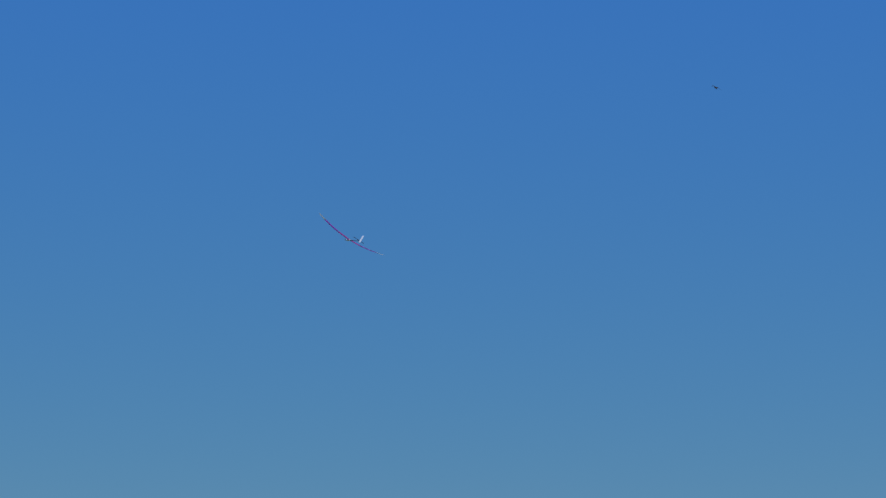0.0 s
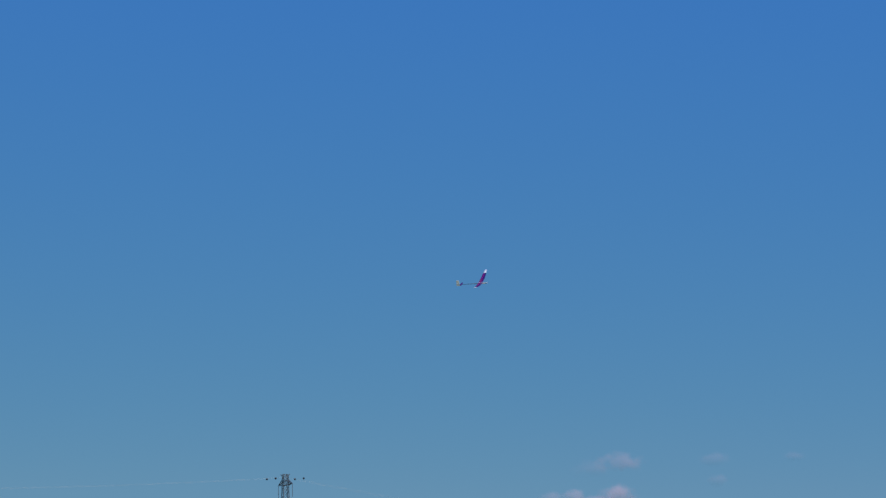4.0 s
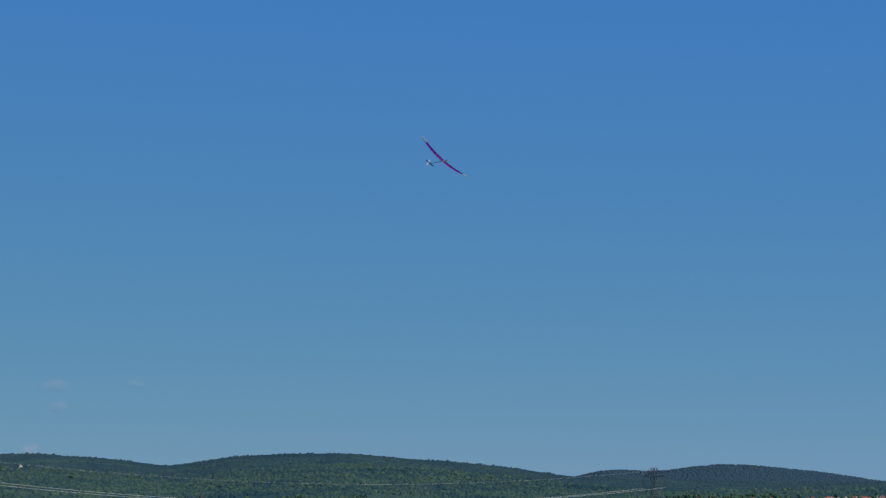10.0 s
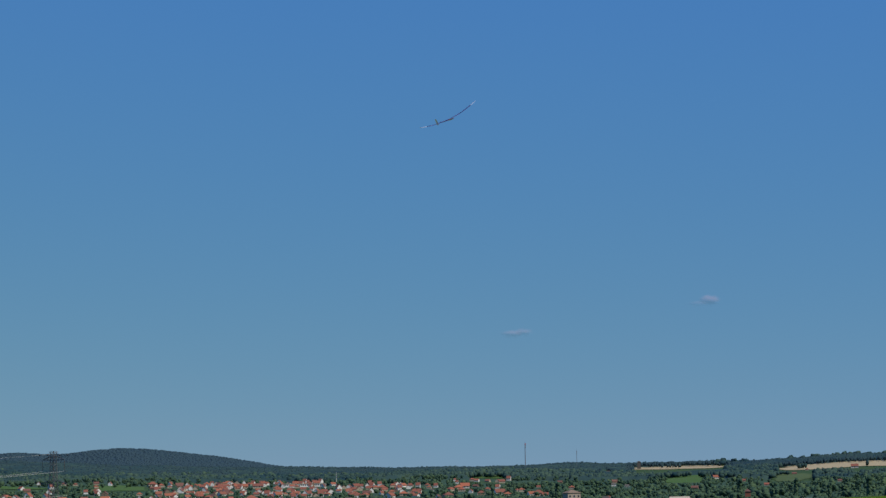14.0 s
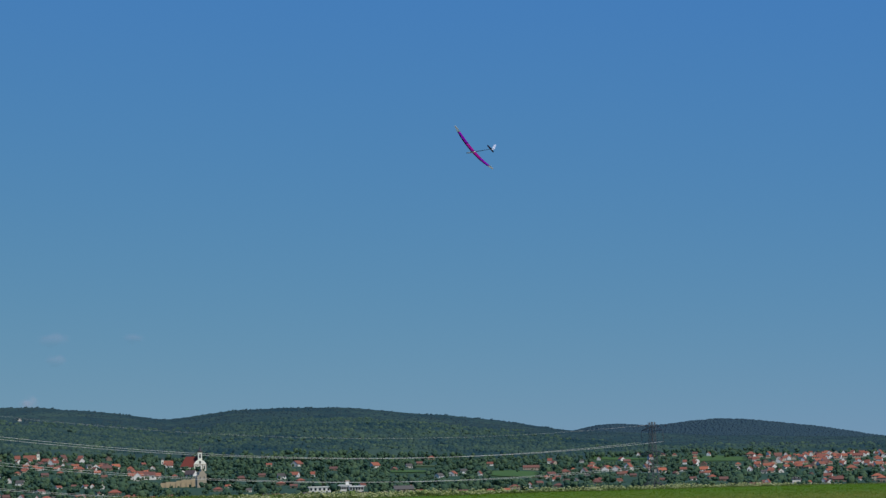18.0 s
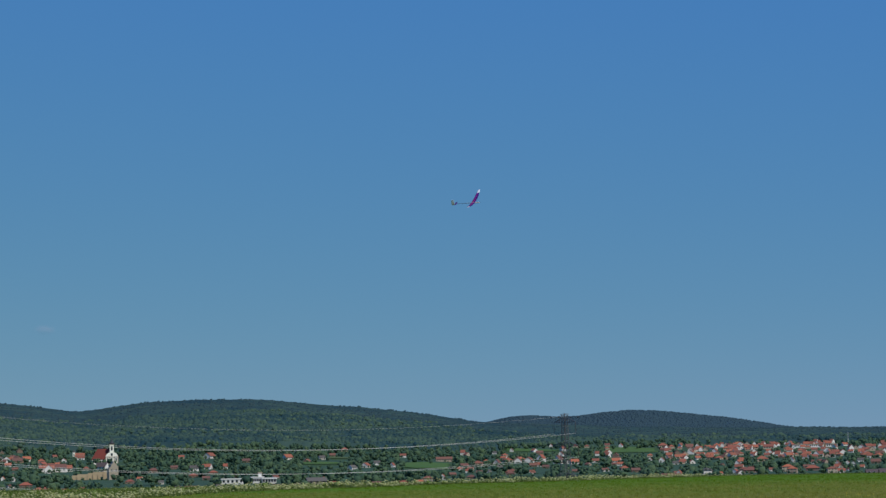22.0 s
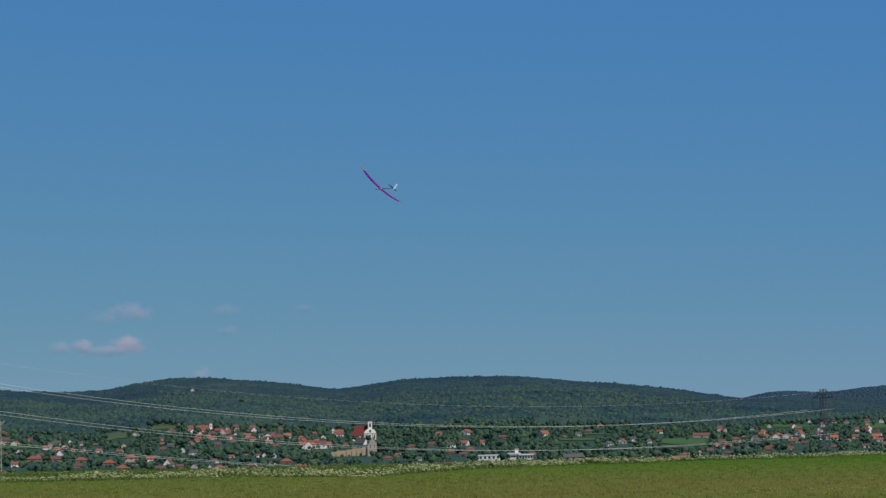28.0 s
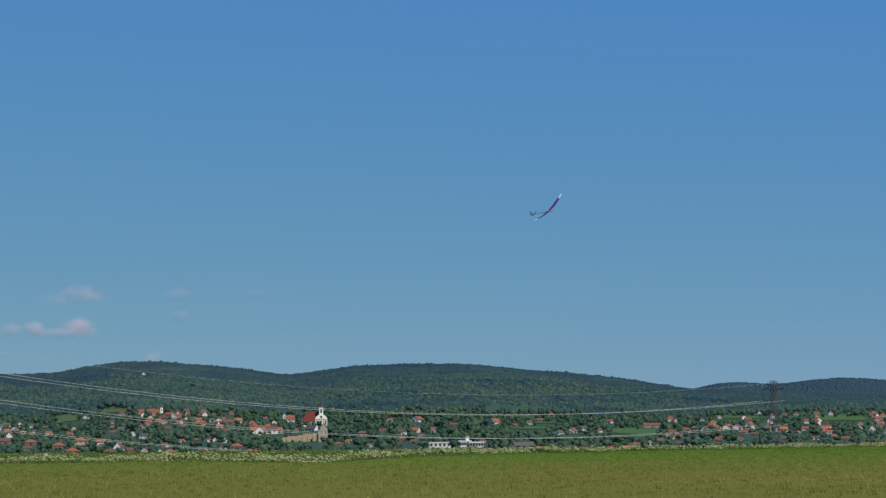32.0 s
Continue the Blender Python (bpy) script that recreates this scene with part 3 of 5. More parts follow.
def hamlet(az0, az1, el0, el1, n, kinds):
    """Houses scattered over a stretch of the slope, kept apart, most of them turned along or across the view."""
    for _ in range(n):
        for _ in range(60):
            az = rng.uniform(az0, az1)
            r = range_of(az, rng.uniform(el0, el1))
            if all(math.hypot(radians(az - b[0]) * r, (r - b[1]) * 0.8) > (13.5 if r < 1800 else 9) for b in BUILT):
                put_house(rng.choice(kinds if r < 1800 else FAR if kinds is WARM else FAR_MIXED), az, r, rng.choice((0, 0, 180, 90, -90, 65, -65, 25, -25)) + rng.uniform(-12, 12), rng.uniform(0.56, 0.86) * (1.0 if r < 1800 else 0.9))
                break


WARM = ["white_orange", "white_red", "cream_red", "cream_orange", "ochre_brown", "steep_white", "white_orange", "white_red"]
MIXED = ["white_orange", "white_red", "cream_red", "ochre_brown", "white_grey", "cream_red", "cream_orange", "steep_white"]
FAR = ["far_orange", "far_red", "far_hip", "far_white", "far_orange", "far_white", "far_brown"]
FAR_MIXED = ["far_orange", "far_red", "far_brown", "far_grey", "far_white", "far_brown", "far_hip"]
FAR_KIND = {"white_orange": "far_orange", "white_red": "far_red", "cream_red": "far_hip", "cream_orange": "far_hip", "ochre_brown": "far_brown", "white_grey": "far_grey", "steep_white": "far_white"}


def settle(kind, places):
    """Houses of one kind; rows of azimuth, elevation of the foot, turn and size."""
    for az, el, turn, size in places:
        r = range_of(az, el)
        put_house(kind if r < 1900 else FAR_KIND[kind], az, r, turn, size if r < 1900 else size * 1.25, crowd=False)


# houses that can be told apart, kind by kind
settle("steep_white", [(-13.83, 0.24, 80, 0.53), (-12.57, 0.06, 70, 0.64), (-11.58, 0.01, 75, 0.65), (-11.33, 0.30, 80, 0.58), (-8.91, -0.37, 70, 0.59), (-7.89, -0.43, 85, 0.53), (-8.56, 0.04, 85, 0.53), (-7.25, 0.55, 30, 0.95), (-6.28, -0.15, 88, 0.56), (-6.53, -0.13, 80, 0.53), (-6.75, -0.41, 80, 0.53), (-1.06, 0.06, 0, 0.58), (1.39, -0.33, 75, 0.58), (3.12, 0.00, 60, 0.58), (4.38, -0.32, 80, 0.58), (5.75, -0.01, 65, 0.84), (6.12, 0.34, 75, 0.58), (6.86, 0.07, 60, 1.02), (7.29, 0.02, 55, 1.08), (7.11, 0.43, 80, 0.58), (8.86, 0.40, 70, 0.65), (9.58, 0.03, 85, 0.55), (9.87, 0.00, 80, 0.68), (10.03, 0.04, 60, 0.66)])
settle("steep_white", [(11.74, -0.13, 80, 0.66), (14.59, -0.19, 85, 0.54), (14.20, -0.16, 75, 0.53), (17.02, -0.11, 65, 0.80), (17.85, 0.07, 70, 0.62), (17.45, 0.38, 0, 0.53), (13.89, 0.22, 75, 0.63), (14.15, 0.24, 60, 0.80), (13.09, -0.06, 70, 0.69), (12.41, -0.01, 80, 0.60), (12.14, 0.04, 70, 0.67)])
settle("white_orange", [(-13.68, 0.31, 20, 0.63), (-12.67, 0.30, 65, 0.69), (-11.93, 0.18, 10, 0.60), (-10.65, 0.08, 30, 0.54), (-8.14, 0.39, 0, 0.62), (-12.70, -0.23, 20, 0.53), (-11.19, -0.47, 0, 0.53), (-5.96, 0.35, 20, 0.73), (-5.36, 0.19, 0, 0.53), (-4.63, 0.36, 0, 0.69), (-6.88, -0.39, 15, 0.67), (-5.03, -0.44, 0, 0.53), (-3.18, -0.18, -20, 0.65), (-1.45, 0.33, 55, 0.88), (-1.52, 0.06, -20, 0.69), (-2.39, -0.47, 20, 0.58), (0.49, 0.26, 40, 0.82), (2.45, 0.02, 65, 0.66), (3.39, 0.26, 0, 0.58), (6.56, 0.06, 75, 0.81), (6.65, -0.23, 0, 0.58), (6.54, 0.08, 75, 0.74), (7.69, 0.00, 10, 0.78), (8.22, 0.03, 0, 0.63)])
settle("white_orange", [(8.73, 0.01, 0, 0.76), (10.37, -0.02, 40, 0.63), (6.62, -0.20, 0, 0.64), (8.83, -0.06, 0, 0.54), (12.59, -0.28, 10, 0.76), (15.82, -0.01, 60, 0.88), (16.14, 0.25, 50, 0.83), (17.70, 0.20, 0, 1.09), (18.57, 0.02, 20, 1.00), (12.99, 0.08, 0, 0.74), (11.62, 0.10, 40, 0.75), (27.39, 0.54, 0, 0.97), (19.38, -0.02, 20, 0.73)])
settle("white_red", [(-12.96, 0.31, 70, 0.54), (-12.31, 0.40, 0, 0.53), (-12.06, -0.02, 60, 0.72), (-10.12, 0.06, -30, 0.53), (-9.35, -0.18, 0, 0.62), (-8.24, -0.38, 65, 0.68), (-7.80, -0.24, 35, 0.68), (-9.09, 0.35, 40, 0.53), (-7.82, 0.45, 55, 0.77), (-7.35, 0.35, 60, 0.74), (-7.55, 0.38, 0, 0.63), (-7.36, -0.13, 30, 0.56), (-12.06, -0.47, -20, 0.53), (-5.28, 0.42, 30, 0.53), (-5.56, 0.22, 50, 0.71), (-6.70, -0.12, 40, 0.58), (-6.36, -0.30, 30, 0.56), (-5.44, -0.40, 0, 0.53), (-2.15, 0.34, 0, 0.58), (-1.84, -0.47, 0, 0.58), (0.18, -0.22, 30, 0.58), (1.61, -0.42, 20, 0.58), (4.92, -0.04, 20, 0.73), (6.28, 0.09, 70, 0.91)])
settle("white_red", [(8.52, 0.43, 0, 0.68), (8.45, -0.21, 15, 0.71), (12.83, 0.05, 0, 0.66), (11.83, -0.01, 40, 0.65), (20.64, 0.35, 30, 0.82), (19.71, -0.03, 0, 0.66), (19.55, 0.18, 0, 0.53), (24.65, 0.25, 0, 0.61), (25.22, 0.14, 0, 0.60), (27.02, 0.21, 0, 0.53)])
settle("ochre_brown", [(-12.91, 0.40, 0, 0.53), (-11.68, -0.13, 10, 0.75), (-11.14, -0.29, 0, 0.63), (-9.11, -0.41, -15, 0.68), (-8.61, -0.37, 10, 0.66), (-9.05, 0.10, 0, 0.55), (-7.70, 0.18, 15, 0.64), (-12.67, -0.47, 10, 0.53), (-6.20, 0.31, 10, 0.92), (-6.99, -0.11, 0, 0.53), (-2.33, 0.08, 0, 0.58), (-0.54, 0.21, 0, 0.68), (-1.96, -0.47, 0, 0.58), (-1.54, -0.21, 0, 0.60), (0.22, -0.47, 0, 0.58), (0.65, -0.47, 0, 0.58), (0.98, 0.18, 60, 0.61), (1.62, 0.32, 0, 0.58), (2.71, -0.45, 0, 0.58), (4.62, -0.24, 20, 0.58), (6.66, -0.05, 0, 0.68), (5.30, -0.20, 0, 0.58), (10.57, 0.35, 0, 0.98), (9.21, -0.24, 10, 0.78)])
settle("ochre_brown", [(6.97, -0.09, 0, 0.58), (7.71, -0.21, 0, 0.58), (15.14, -0.14, 0, 0.85), (25.91, 0.40, 0, 0.63)])
settle("cream_red", [(-12.23, -0.12, 8, 0.87), (-11.63, 0.12, -10, 0.58), (-11.27, 0.11, 20, 0.56), (-11.07, -0.16, 5, 0.84), (-10.38, -0.25, 0, 0.83), (-10.06, -0.39, 10, 0.73), (-7.65, -0.44, 0, 0.67), (-8.83, 0.55, 0, 0.72), (-8.36, 0.23, 0, 0.59), (-7.32, 0.22, 0, 0.61), (-13.22, -0.47, 0, 0.53), (-12.35, -0.47, 10, 0.53), (-10.70, -0.47, 0, 0.53), (-6.84, 0.29, 0, 0.89), (-4.50, 0.10, 0, 0.53), (-5.98, -0.31, 0, 0.75), (-5.66, -0.42, 10, 0.53), (-4.60, -0.44, 0, 0.53), (-2.85, -0.00, 12, 0.79), (-3.43, -0.26, 0, 0.58), (-1.86, -0.14, 0, 0.61), (-1.37, -0.07, 15, 0.59), (1.92, 0.44, 0, 0.72), (3.38, -0.47, 0, 0.67)])
settle("cream_red", [(5.09, -0.32, 0, 0.58), (6.08, -0.25, 0, 0.58), (6.33, 0.09, 20, 0.86), (7.72, 0.42, 0, 0.63), (8.01, 0.41, 0, 0.62), (9.90, 0.36, 10, 1.15), (11.07, 0.33, 0, 0.74), (9.58, 0.14, 0, 0.63), (6.06, -0.21, 0, 0.58), (12.35, -0.04, 10, 1.06), (12.06, -0.32, 5, 0.99), (13.59, -0.29, 0, 0.92), (16.16, 0.03, 0, 0.93), (17.28, -0.03, 20, 0.98), (18.11, 0.02, 0, 0.83), (18.35, -0.30, 0, 0.53), (19.54, -0.03, 0, 1.15), (26.22, 0.50, 0, 0.53)])
settle("white_grey", [(-11.66, 0.28, 0, 0.65), (-11.08, 0.27, 25, 0.64), (-8.86, 0.16, 10, 0.69), (-8.29, -0.03, -15, 0.67), (-9.71, 0.48, 60, 0.65), (-7.45, -0.41, 10, 0.56), (-7.06, 0.40, 0, 0.65), (-6.62, 0.37, 30, 0.65), (-1.84, 0.02, 5, 0.79), (-2.24, -0.46, 20, 0.59), (-2.66, -0.29, 0, 0.58), (-1.22, -0.43, 10, 0.58), (0.75, -0.44, 40, 0.58), (1.35, 0.24, 20, 0.68), (2.73, 0.08, 5, 0.64), (2.11, -0.04, 50, 0.72), (5.82, -0.11, 0, 0.58), (5.69, 0.29, 0, 0.58), (10.21, -0.07, 0, 0.60), (5.53, -0.18, 60, 0.64), (14.77, -0.09, 0, 0.66), (16.87, 0.13, 0, 0.56), (21.30, 0.51, 0, 0.63), (19.34, -0.29, 0, 0.64)])
settle("white_grey", [(21.22, -0.17, 0, 0.62), (21.43, 0.19, 0, 0.63), (21.76, 0.15, 0, 0.61)])
settle("cream_orange", [(-9.84, -0.24, 0, 0.87), (5.26, 0.01, 20, 0.82), (5.48, 0.06, 0, 0.69), (6.01, 0.08, 20, 0.82), (8.93, -0.18, 20, 0.66), (12.98, -0.31, 0, 0.84), (14.06, -0.36, 10, 0.67), (14.93, 0.01, 10, 1.15), (15.62, 0.19, 0, 1.09), (17.54, 0.16, 10, 1.15), (18.77, -0.01, 0, 0.73)])
put_house("steep_white", -6.28, range_of(-6.28, -0.08), 84, 0.72)
put_house("white_orange", 3.78, range_of(3.78, -0.44), 8, 0.78)
put_house("cream_orange", 4.0, range_of(4.0, -0.40), -6, 0.62)
put_house("long_brown", 4.42, range_of(4.42, 0.13), 2, 0.75)
put_house("long_brown", 10.1, range_of(10.1, -0.43), 0, 0.75)
put_house("far_white", -8.30, range_of(-8.30, 1.54), 85, 1.0, crowd=False)
BUILT[-1] = (-8.30, BUILT[-1][1], 4.0, 9.0, BUILT[-1][4])   # the woods stand close round this one
# the rest of the villages
hamlet(-15.0, -13.2, -0.25, 0.35, 5, MIXED)
hamlet(-8.4, -5.6, 0.28, 0.56, 34, WARM)
hamlet(-6.6, -4.6, 0.12, 0.34, 8, WARM)
hamlet(-12.6, -9.0, 0.02, 0.28, 9, MIXED)
hamlet(4.6, 9.0, -0.2, 0.36, 26, WARM)
hamlet(9.9, 13.4, 0.03, 0.37, 90, WARM)
hamlet(11.2, 14.1, 0.34, 0.39, 34, WARM)
hamlet(13.3, 16.7, -0.02, 0.33, 80, WARM)
hamlet(10.2, 14.8, -0.40, -0.02, 26, WARM)
hamlet(16.7, 19.2, 0.06, 0.42, 18, WARM)
hamlet(19.2, 27.8, -0.2, 0.36, 6, MIXED)


def distant_houses():
    verts, faces, slots, mats = [], [], [], []
    for kind, m in DISTANT:
        for piece in KINDS[kind].children:
            base = len(verts)
            verts += [m @ v.co for v in piece.data.vertices]
            stuff = piece.data.materials[0]
            if stuff not in mats:
                mats.append(stuff)
            for f in piece.data.polygons:
                faces.append([base + i for i in f.vertices])
                slots.append(mats.index(stuff))
    me = bpy.data.meshes.new("distant_houses")
    me.from_pydata(verts, [], faces)
    for stuff in mats:
        me.materials.append(stuff)
    me.polygons.foreach_set("material_index", slots)
    tagged(new("distant_houses", me), "crowded red-roofed houses in the far part of the village", "houses", kind="stuff")


distant_houses()


# ---- larger buildings ----
def block(name, label, category, az, el, w, d, h, wall, roof_mat, turn=0, roof="flat", rh=0.0, windows=0, storeys=1, rough_base=4.0):
    ob = thing(name, label, category)
    r = range_of(az, el)
    ob.matrix_basis = Matrix.Translation(spot(az, r, 0.2)) @ pose(0, 0, 0, 0, 0, turn - az)
    BUILT.append((az, r, w / 2, h + rh, float(ground_z(az, r))))
    if roof == "gable":
        part("wall", gable_walls(bmesh.new(), w, d, h, rh, rough_base), wall, ob)
        part("roof", gable_roof(bmesh.new(), w, d, h, rh), roof_mat, ob)
    else:
        part("wall", box(bmesh.new(), -w / 2, w / 2, -d / 2, d / 2, -rough_base, h), wall, ob)
        if roof == "hip":
            part("roof", hip_roof(bmesh.new(), w, d, h, rh), roof_mat, ob)
        else:
            part("roof", box(bmesh.new(), -w / 2 - 0.4, w / 2 + 0.4, -d / 2 - 0.4, d / 2 + 0.4, h, h + 0.7), roof_mat, ob)
    for s in range(storeys):
        for k in range(windows):
            add_window(ob, -w / 2 + w * (k + 0.5) / windows, -d / 2, 1.0 + 3.2 * s, 1.5, 1.7, "f")
    return ob


for az, el, w, h, rh, tiles in ((-5.47, 0.075, 13, 3.0, 2.6, ROOF_ORANGE), (-5.23, 0.07, 17, 3.4, 3.2, ROOF_RED), (-4.99, 0.075, 10, 2.6, 2.8, ROOF_ORANGE)):
    block("manor", "long cream manor house under weathered orange tiles", "house", az, el, w, 10, h, WHITE, tiles, 4, "gable", rh, max(2, int(w / 4)), 1)
block("manor_wing", "white gabled wing of a long manor house", "house", -5.42, 0.04, 9, 6.5, 3.8, WHITE, ROOF_ORANGE, 90, "gable", 3.2, 2, 1)
for az, el, w, h in ((-0.90, -0.33, 14, 3.0), (-0.27, -0.31, 8, 3.4), (0.02, -0.33, 9, 3.0)):
    block("factory_hall", "low white factory hall with a flat roof", "hall", az, el, w, 12, h, WHITE, WHITE, 3, "flat", 0, 5, 1)
block("stair_tower", "narrow white stair tower of a factory", "tower", -0.20, -0.31, 2.2, 2.2, 6.2, WHITE, CREAM, 0)
block("greenhouse", "white sheds with grey sheet roofs", "shed", 1.2, -0.40, 12, 8, 2.6, CREAM, ROOF_GREY, 12, "gable", 2.0, 3, 1)
block("tall_house", "tall narrow pale house with a small grey roof", "house", 10.98, -0.40, 5.5, 5.5, 4.6, WHITE, ROOF_GREY, 15, "hip", 1.6, 2, 2)
for az, el, w, h, rh in ((15.07, -0.44, 9, 1.6, 2.2), (15.42, -0.45, 10, 1.9, 2.4), (15.80, -0.46, 8, 1.5, 1.8)):
    block("market_hall", "market hall bay with a dark slate-coloured low roof", "hall", az, el, w, 13, h, ROOF_BROWN, ROOF_SLATE, 4, "gable", rh, 3, 1)
block("warehouse", "grey sheet-metal store with a pale roof", "hall", 16.41, -0.42, 7, 7, 4.0, ROOF_GREY, ROOF_GREY, 20, "hip", 2.4)
block("old_mill", "tall pinkish old mill with a pale hip roof", "mill", 20.37, -0.34, 10, 9, 10.5, CREAM, OCHRE_SHADED, 25, "hip", 2.4, 3, 3)
block("barn", "wide barn with a white sheet-metal roof", "barn", 23.07, -0.26, 16, 9, 3.2, OCHRE_SHADED, CREAM, 0, "gable", 1.7, 3)
block("sheds", "row of low white farm sheds", "shed", 25.1, -0.32, 14, 6, 2.2, CREAM, WHITE, 0)
block("sheds", "row of low white farm sheds", "shed", 26.2, -0.28, 8, 6, 2.0, CREAM, WHITE, 0)
block("kiln", "reddish brick kiln tower", "tower", 24.75, -0.31, 4, 4, 9.0, ROOF_RED, ROOF_BROWN, 0, "hip", 2.0)
for az, el, w, tiles in ((11.66, 0.27, 14, ROOF_RED), (12.1, 0.275, 17, ROOF_ORANGE), (12.52, 0.28, 13, ROOF_RED)):
    block("terrace", "row of cream houses under one red tiled roof", "house", az, el, w, 9, 2.8, CREAM, tiles, 2, "gable", 3.0, 4, 1)
for az, w in ((13.33, 16), (13.68, 15), (14.05, 17)):
    block("school_wing", "long low white school wing with a flat pale roof", "school", az, 0.30, w, 9, 3.0, WHITE, CREAM, 2, "flat", 0, 6, 1)
block("water_tower", "small grey water tower house on the ridge", "tower", 22.07, 0.60, 6, 6, 12, ROOF_GREY, ROOF_GREY, 0, "hip", 2.0)


def steeple(name, label, az, el, w, h, spire, nave_w, nave_d, nave_h, nave_side, wall, roof_mat):
    """A village church: a square tower with a pointed cap and a nave beside it."""
    ob = thing(name, label, "church")
    r = range_of(az, el)
    ob.matrix_basis = Matrix.Translation(spot(az, r, 0.2)) @ pose(0, 0, 0, 0, 0, -az)
    BUILT.append((az, r, nave_w / 2 + w, h, float(ground_z(az, r))))
    tower = part("tower", box(bmesh.new(), -w / 2, w / 2, -w / 2, w / 2, -4, h), wall, ob)
    part("cornice", box(bmesh.new(), -w / 2 - 0.25, w / 2 + 0.25, -w / 2 - 0.25, w / 2 + 0.25, h, h + 0.4), wall, ob)
    part("spire", lathe(bmesh.new(), [(h + 0.4, w * 0.62), (h + 0.4 + spire * 0.25, w * 0.5), (h + 0.4 + spire * 0.45, w * 0.22), (h + 0.4 + spire, 0.06)], 8), ROOF_GREY, ob)
    add_window(tower, 0, -w / 2, h - 3.4, 1.1, 2.2, "f")
    x0 = nave_side * (w / 2 + nave_w / 2)
    bm = gable_walls(bmesh.new(), nave_w, nave_d, nave_h, nave_d * 0.5)
    bmesh.ops.translate(bm, verts=bm.verts, vec=(x0, 1, 0))
    part("nave", bm, wall, ob)
    bm = gable_roof(bmesh.new(), nave_w, nave_d, nave_h, nave_d * 0.5)
    bmesh.ops.translate(bm, verts=bm.verts, vec=(x0, 1, 0))
    part("nave_roof", bm, roof_mat, ob)
    for k in (-0.3, 0.0, 0.3):
        add_window(ob, x0 + k * nave_w, 1 - nave_d / 2, 1.8, 1.0, 2.2, "f")
    return ob


steeple("village_church", "small white church with a slim tower and orange nave roof", -7.855, 0.55, 3.0, 8.0, 4.6, 14, 8, 3.0, -1, LIMEWASH, ROOF_ORANGE)
steeple("chapel", "white chapel with a short spire", -4.80, 0.38, 2.4, 6.5, 3.4, 10, 7, 2.6, 1, LIMEWASH, ROOF_ORANGE)


def hill_church():
    """The large baroque church: a steep red nave, a curved white front and a tower with a dark onion cap."""
    ob = thing("church", "pale yellow baroque church with dark red nave roof and onion-capped tower", "church")
    az = -3.87
    r = range_of(az, 0.25)
    ob.matrix_basis = Matrix.Translation(spot(az, r, 0)) @ pose(0, 0, 0, 0, 0, -az)
    BUILT.append((az, r, 12, 14, float(ground_z(az, r))))
    BUILT.append((az - 0.45, r, 10, 12, float(ground_z(az, r))))
    bm = box(bmesh.new(), -11, 11, -5.5, 5.5, -5, 4.2)
    bmesh.ops.translate(bm, verts=bm.verts, vec=(-8.5, 8.6, 0))
    part("nave", bm, LIMEWASH, ob)
    bm = hip_roof(bmesh.new(), 22, 11, 4.2, 10.6)
    bmesh.ops.translate(bm, verts=bm.verts, vec=(-8.5, 8.6, 0))
    part("nave_roof", bm, DEEP_RED, ob)
    # front with a swept gable
    outline = [(-6.2, -5), (6.2, -5), (6.2, 6.5), (5.9, 7.6), (5.0, 9.2), (3.9, 10.3), (2.7, 11.0), (-2.7, 11.0), (-3.9, 10.3), (-5.0, 9.2), (-5.9, 7.6), (-6.2, 6.5)]
    part("front", loft(bmesh.new(), [[(x, y, z) for x, z in outline] for y in (0.0, 3.0)]), LIMEWASH, ob)
    part("cornice", box(bmesh.new(), -6.6, 6.6, -0.35, 0.0, 6.3, 6.9), CREAM, ob)
    for x in (-6.0, -2.4, 2.4, 6.0):
        part("pilaster", box(bmesh.new(), x - 0.4, x + 0.4, -0.22, 0.0, -5, 6.3), CREAM, ob)
    tower = part("tower", box(bmesh.new(), -2.0, 2.0, 0.4, 4.4, 11.0, 18.6), LIMEWASH, ob)
    part("tower_cornice", box(bmesh.new(), -2.4, 2.4, 0.0, 4.8, 18.6, 19.1), CREAM, ob)
    part("onion_cap", lathe(bmesh.new(), [(19.1, 2.3), (20.0, 2.7), (21.0, 2.0), (21.7, 0.9), (22.3, 1.0), (22.8, 0.7), (24.6, 0.12)], 10, centre=(0, 2.4, 0)), BALL, ob, smooth=True)
    part("cross", rod(box(bmesh.new(), -0.6, 0.6, 2.31, 2.49, 25.4, 25.6), (0, 2.4, 24.4), (0, 2.4, 26.4), 0.1), STEEL, ob)
    add_window(tower, 0, 0.4, 13.0, 1.9, 4.0, "f", "arched dark belfry window")
    add_window(tower, 2.0, 2.4, 13.0, 1.9, 4.0, "r", "arched dark belfry window")
    for x in (-4.2, 0, 4.2):
        add_window(ob, x, 0, 2.2, 1.4, 3.2, "f")
    add_window(ob, 0, 0, 7.6, 1.9, 2.6, "f")
    part("portal", box(bmesh.new(), -1.1, 1.1, -0.12, 0.05, -4, 1.2), TIMBER, ob)
    for k in range(4):
        add_window(ob, -18 + 3.6 * k, 3.1, 0.4, 1.2, 2.8, "f")
    # old gate house and bastion wall below
    az2 = -3.82
    r2 = range_of(az2, -0.15)
    gate = thing("gate_house", "old tan stone gate house with a curved broken gable", "tower")
    gate.matrix_basis = Matrix.Translation(spot(az2, r2, 0)) @ pose(0, 0, 0, 0, 0, -az2 + 12)
    BUILT.append((az2, r2, 6, 11, float(ground_z(az2, r2))))
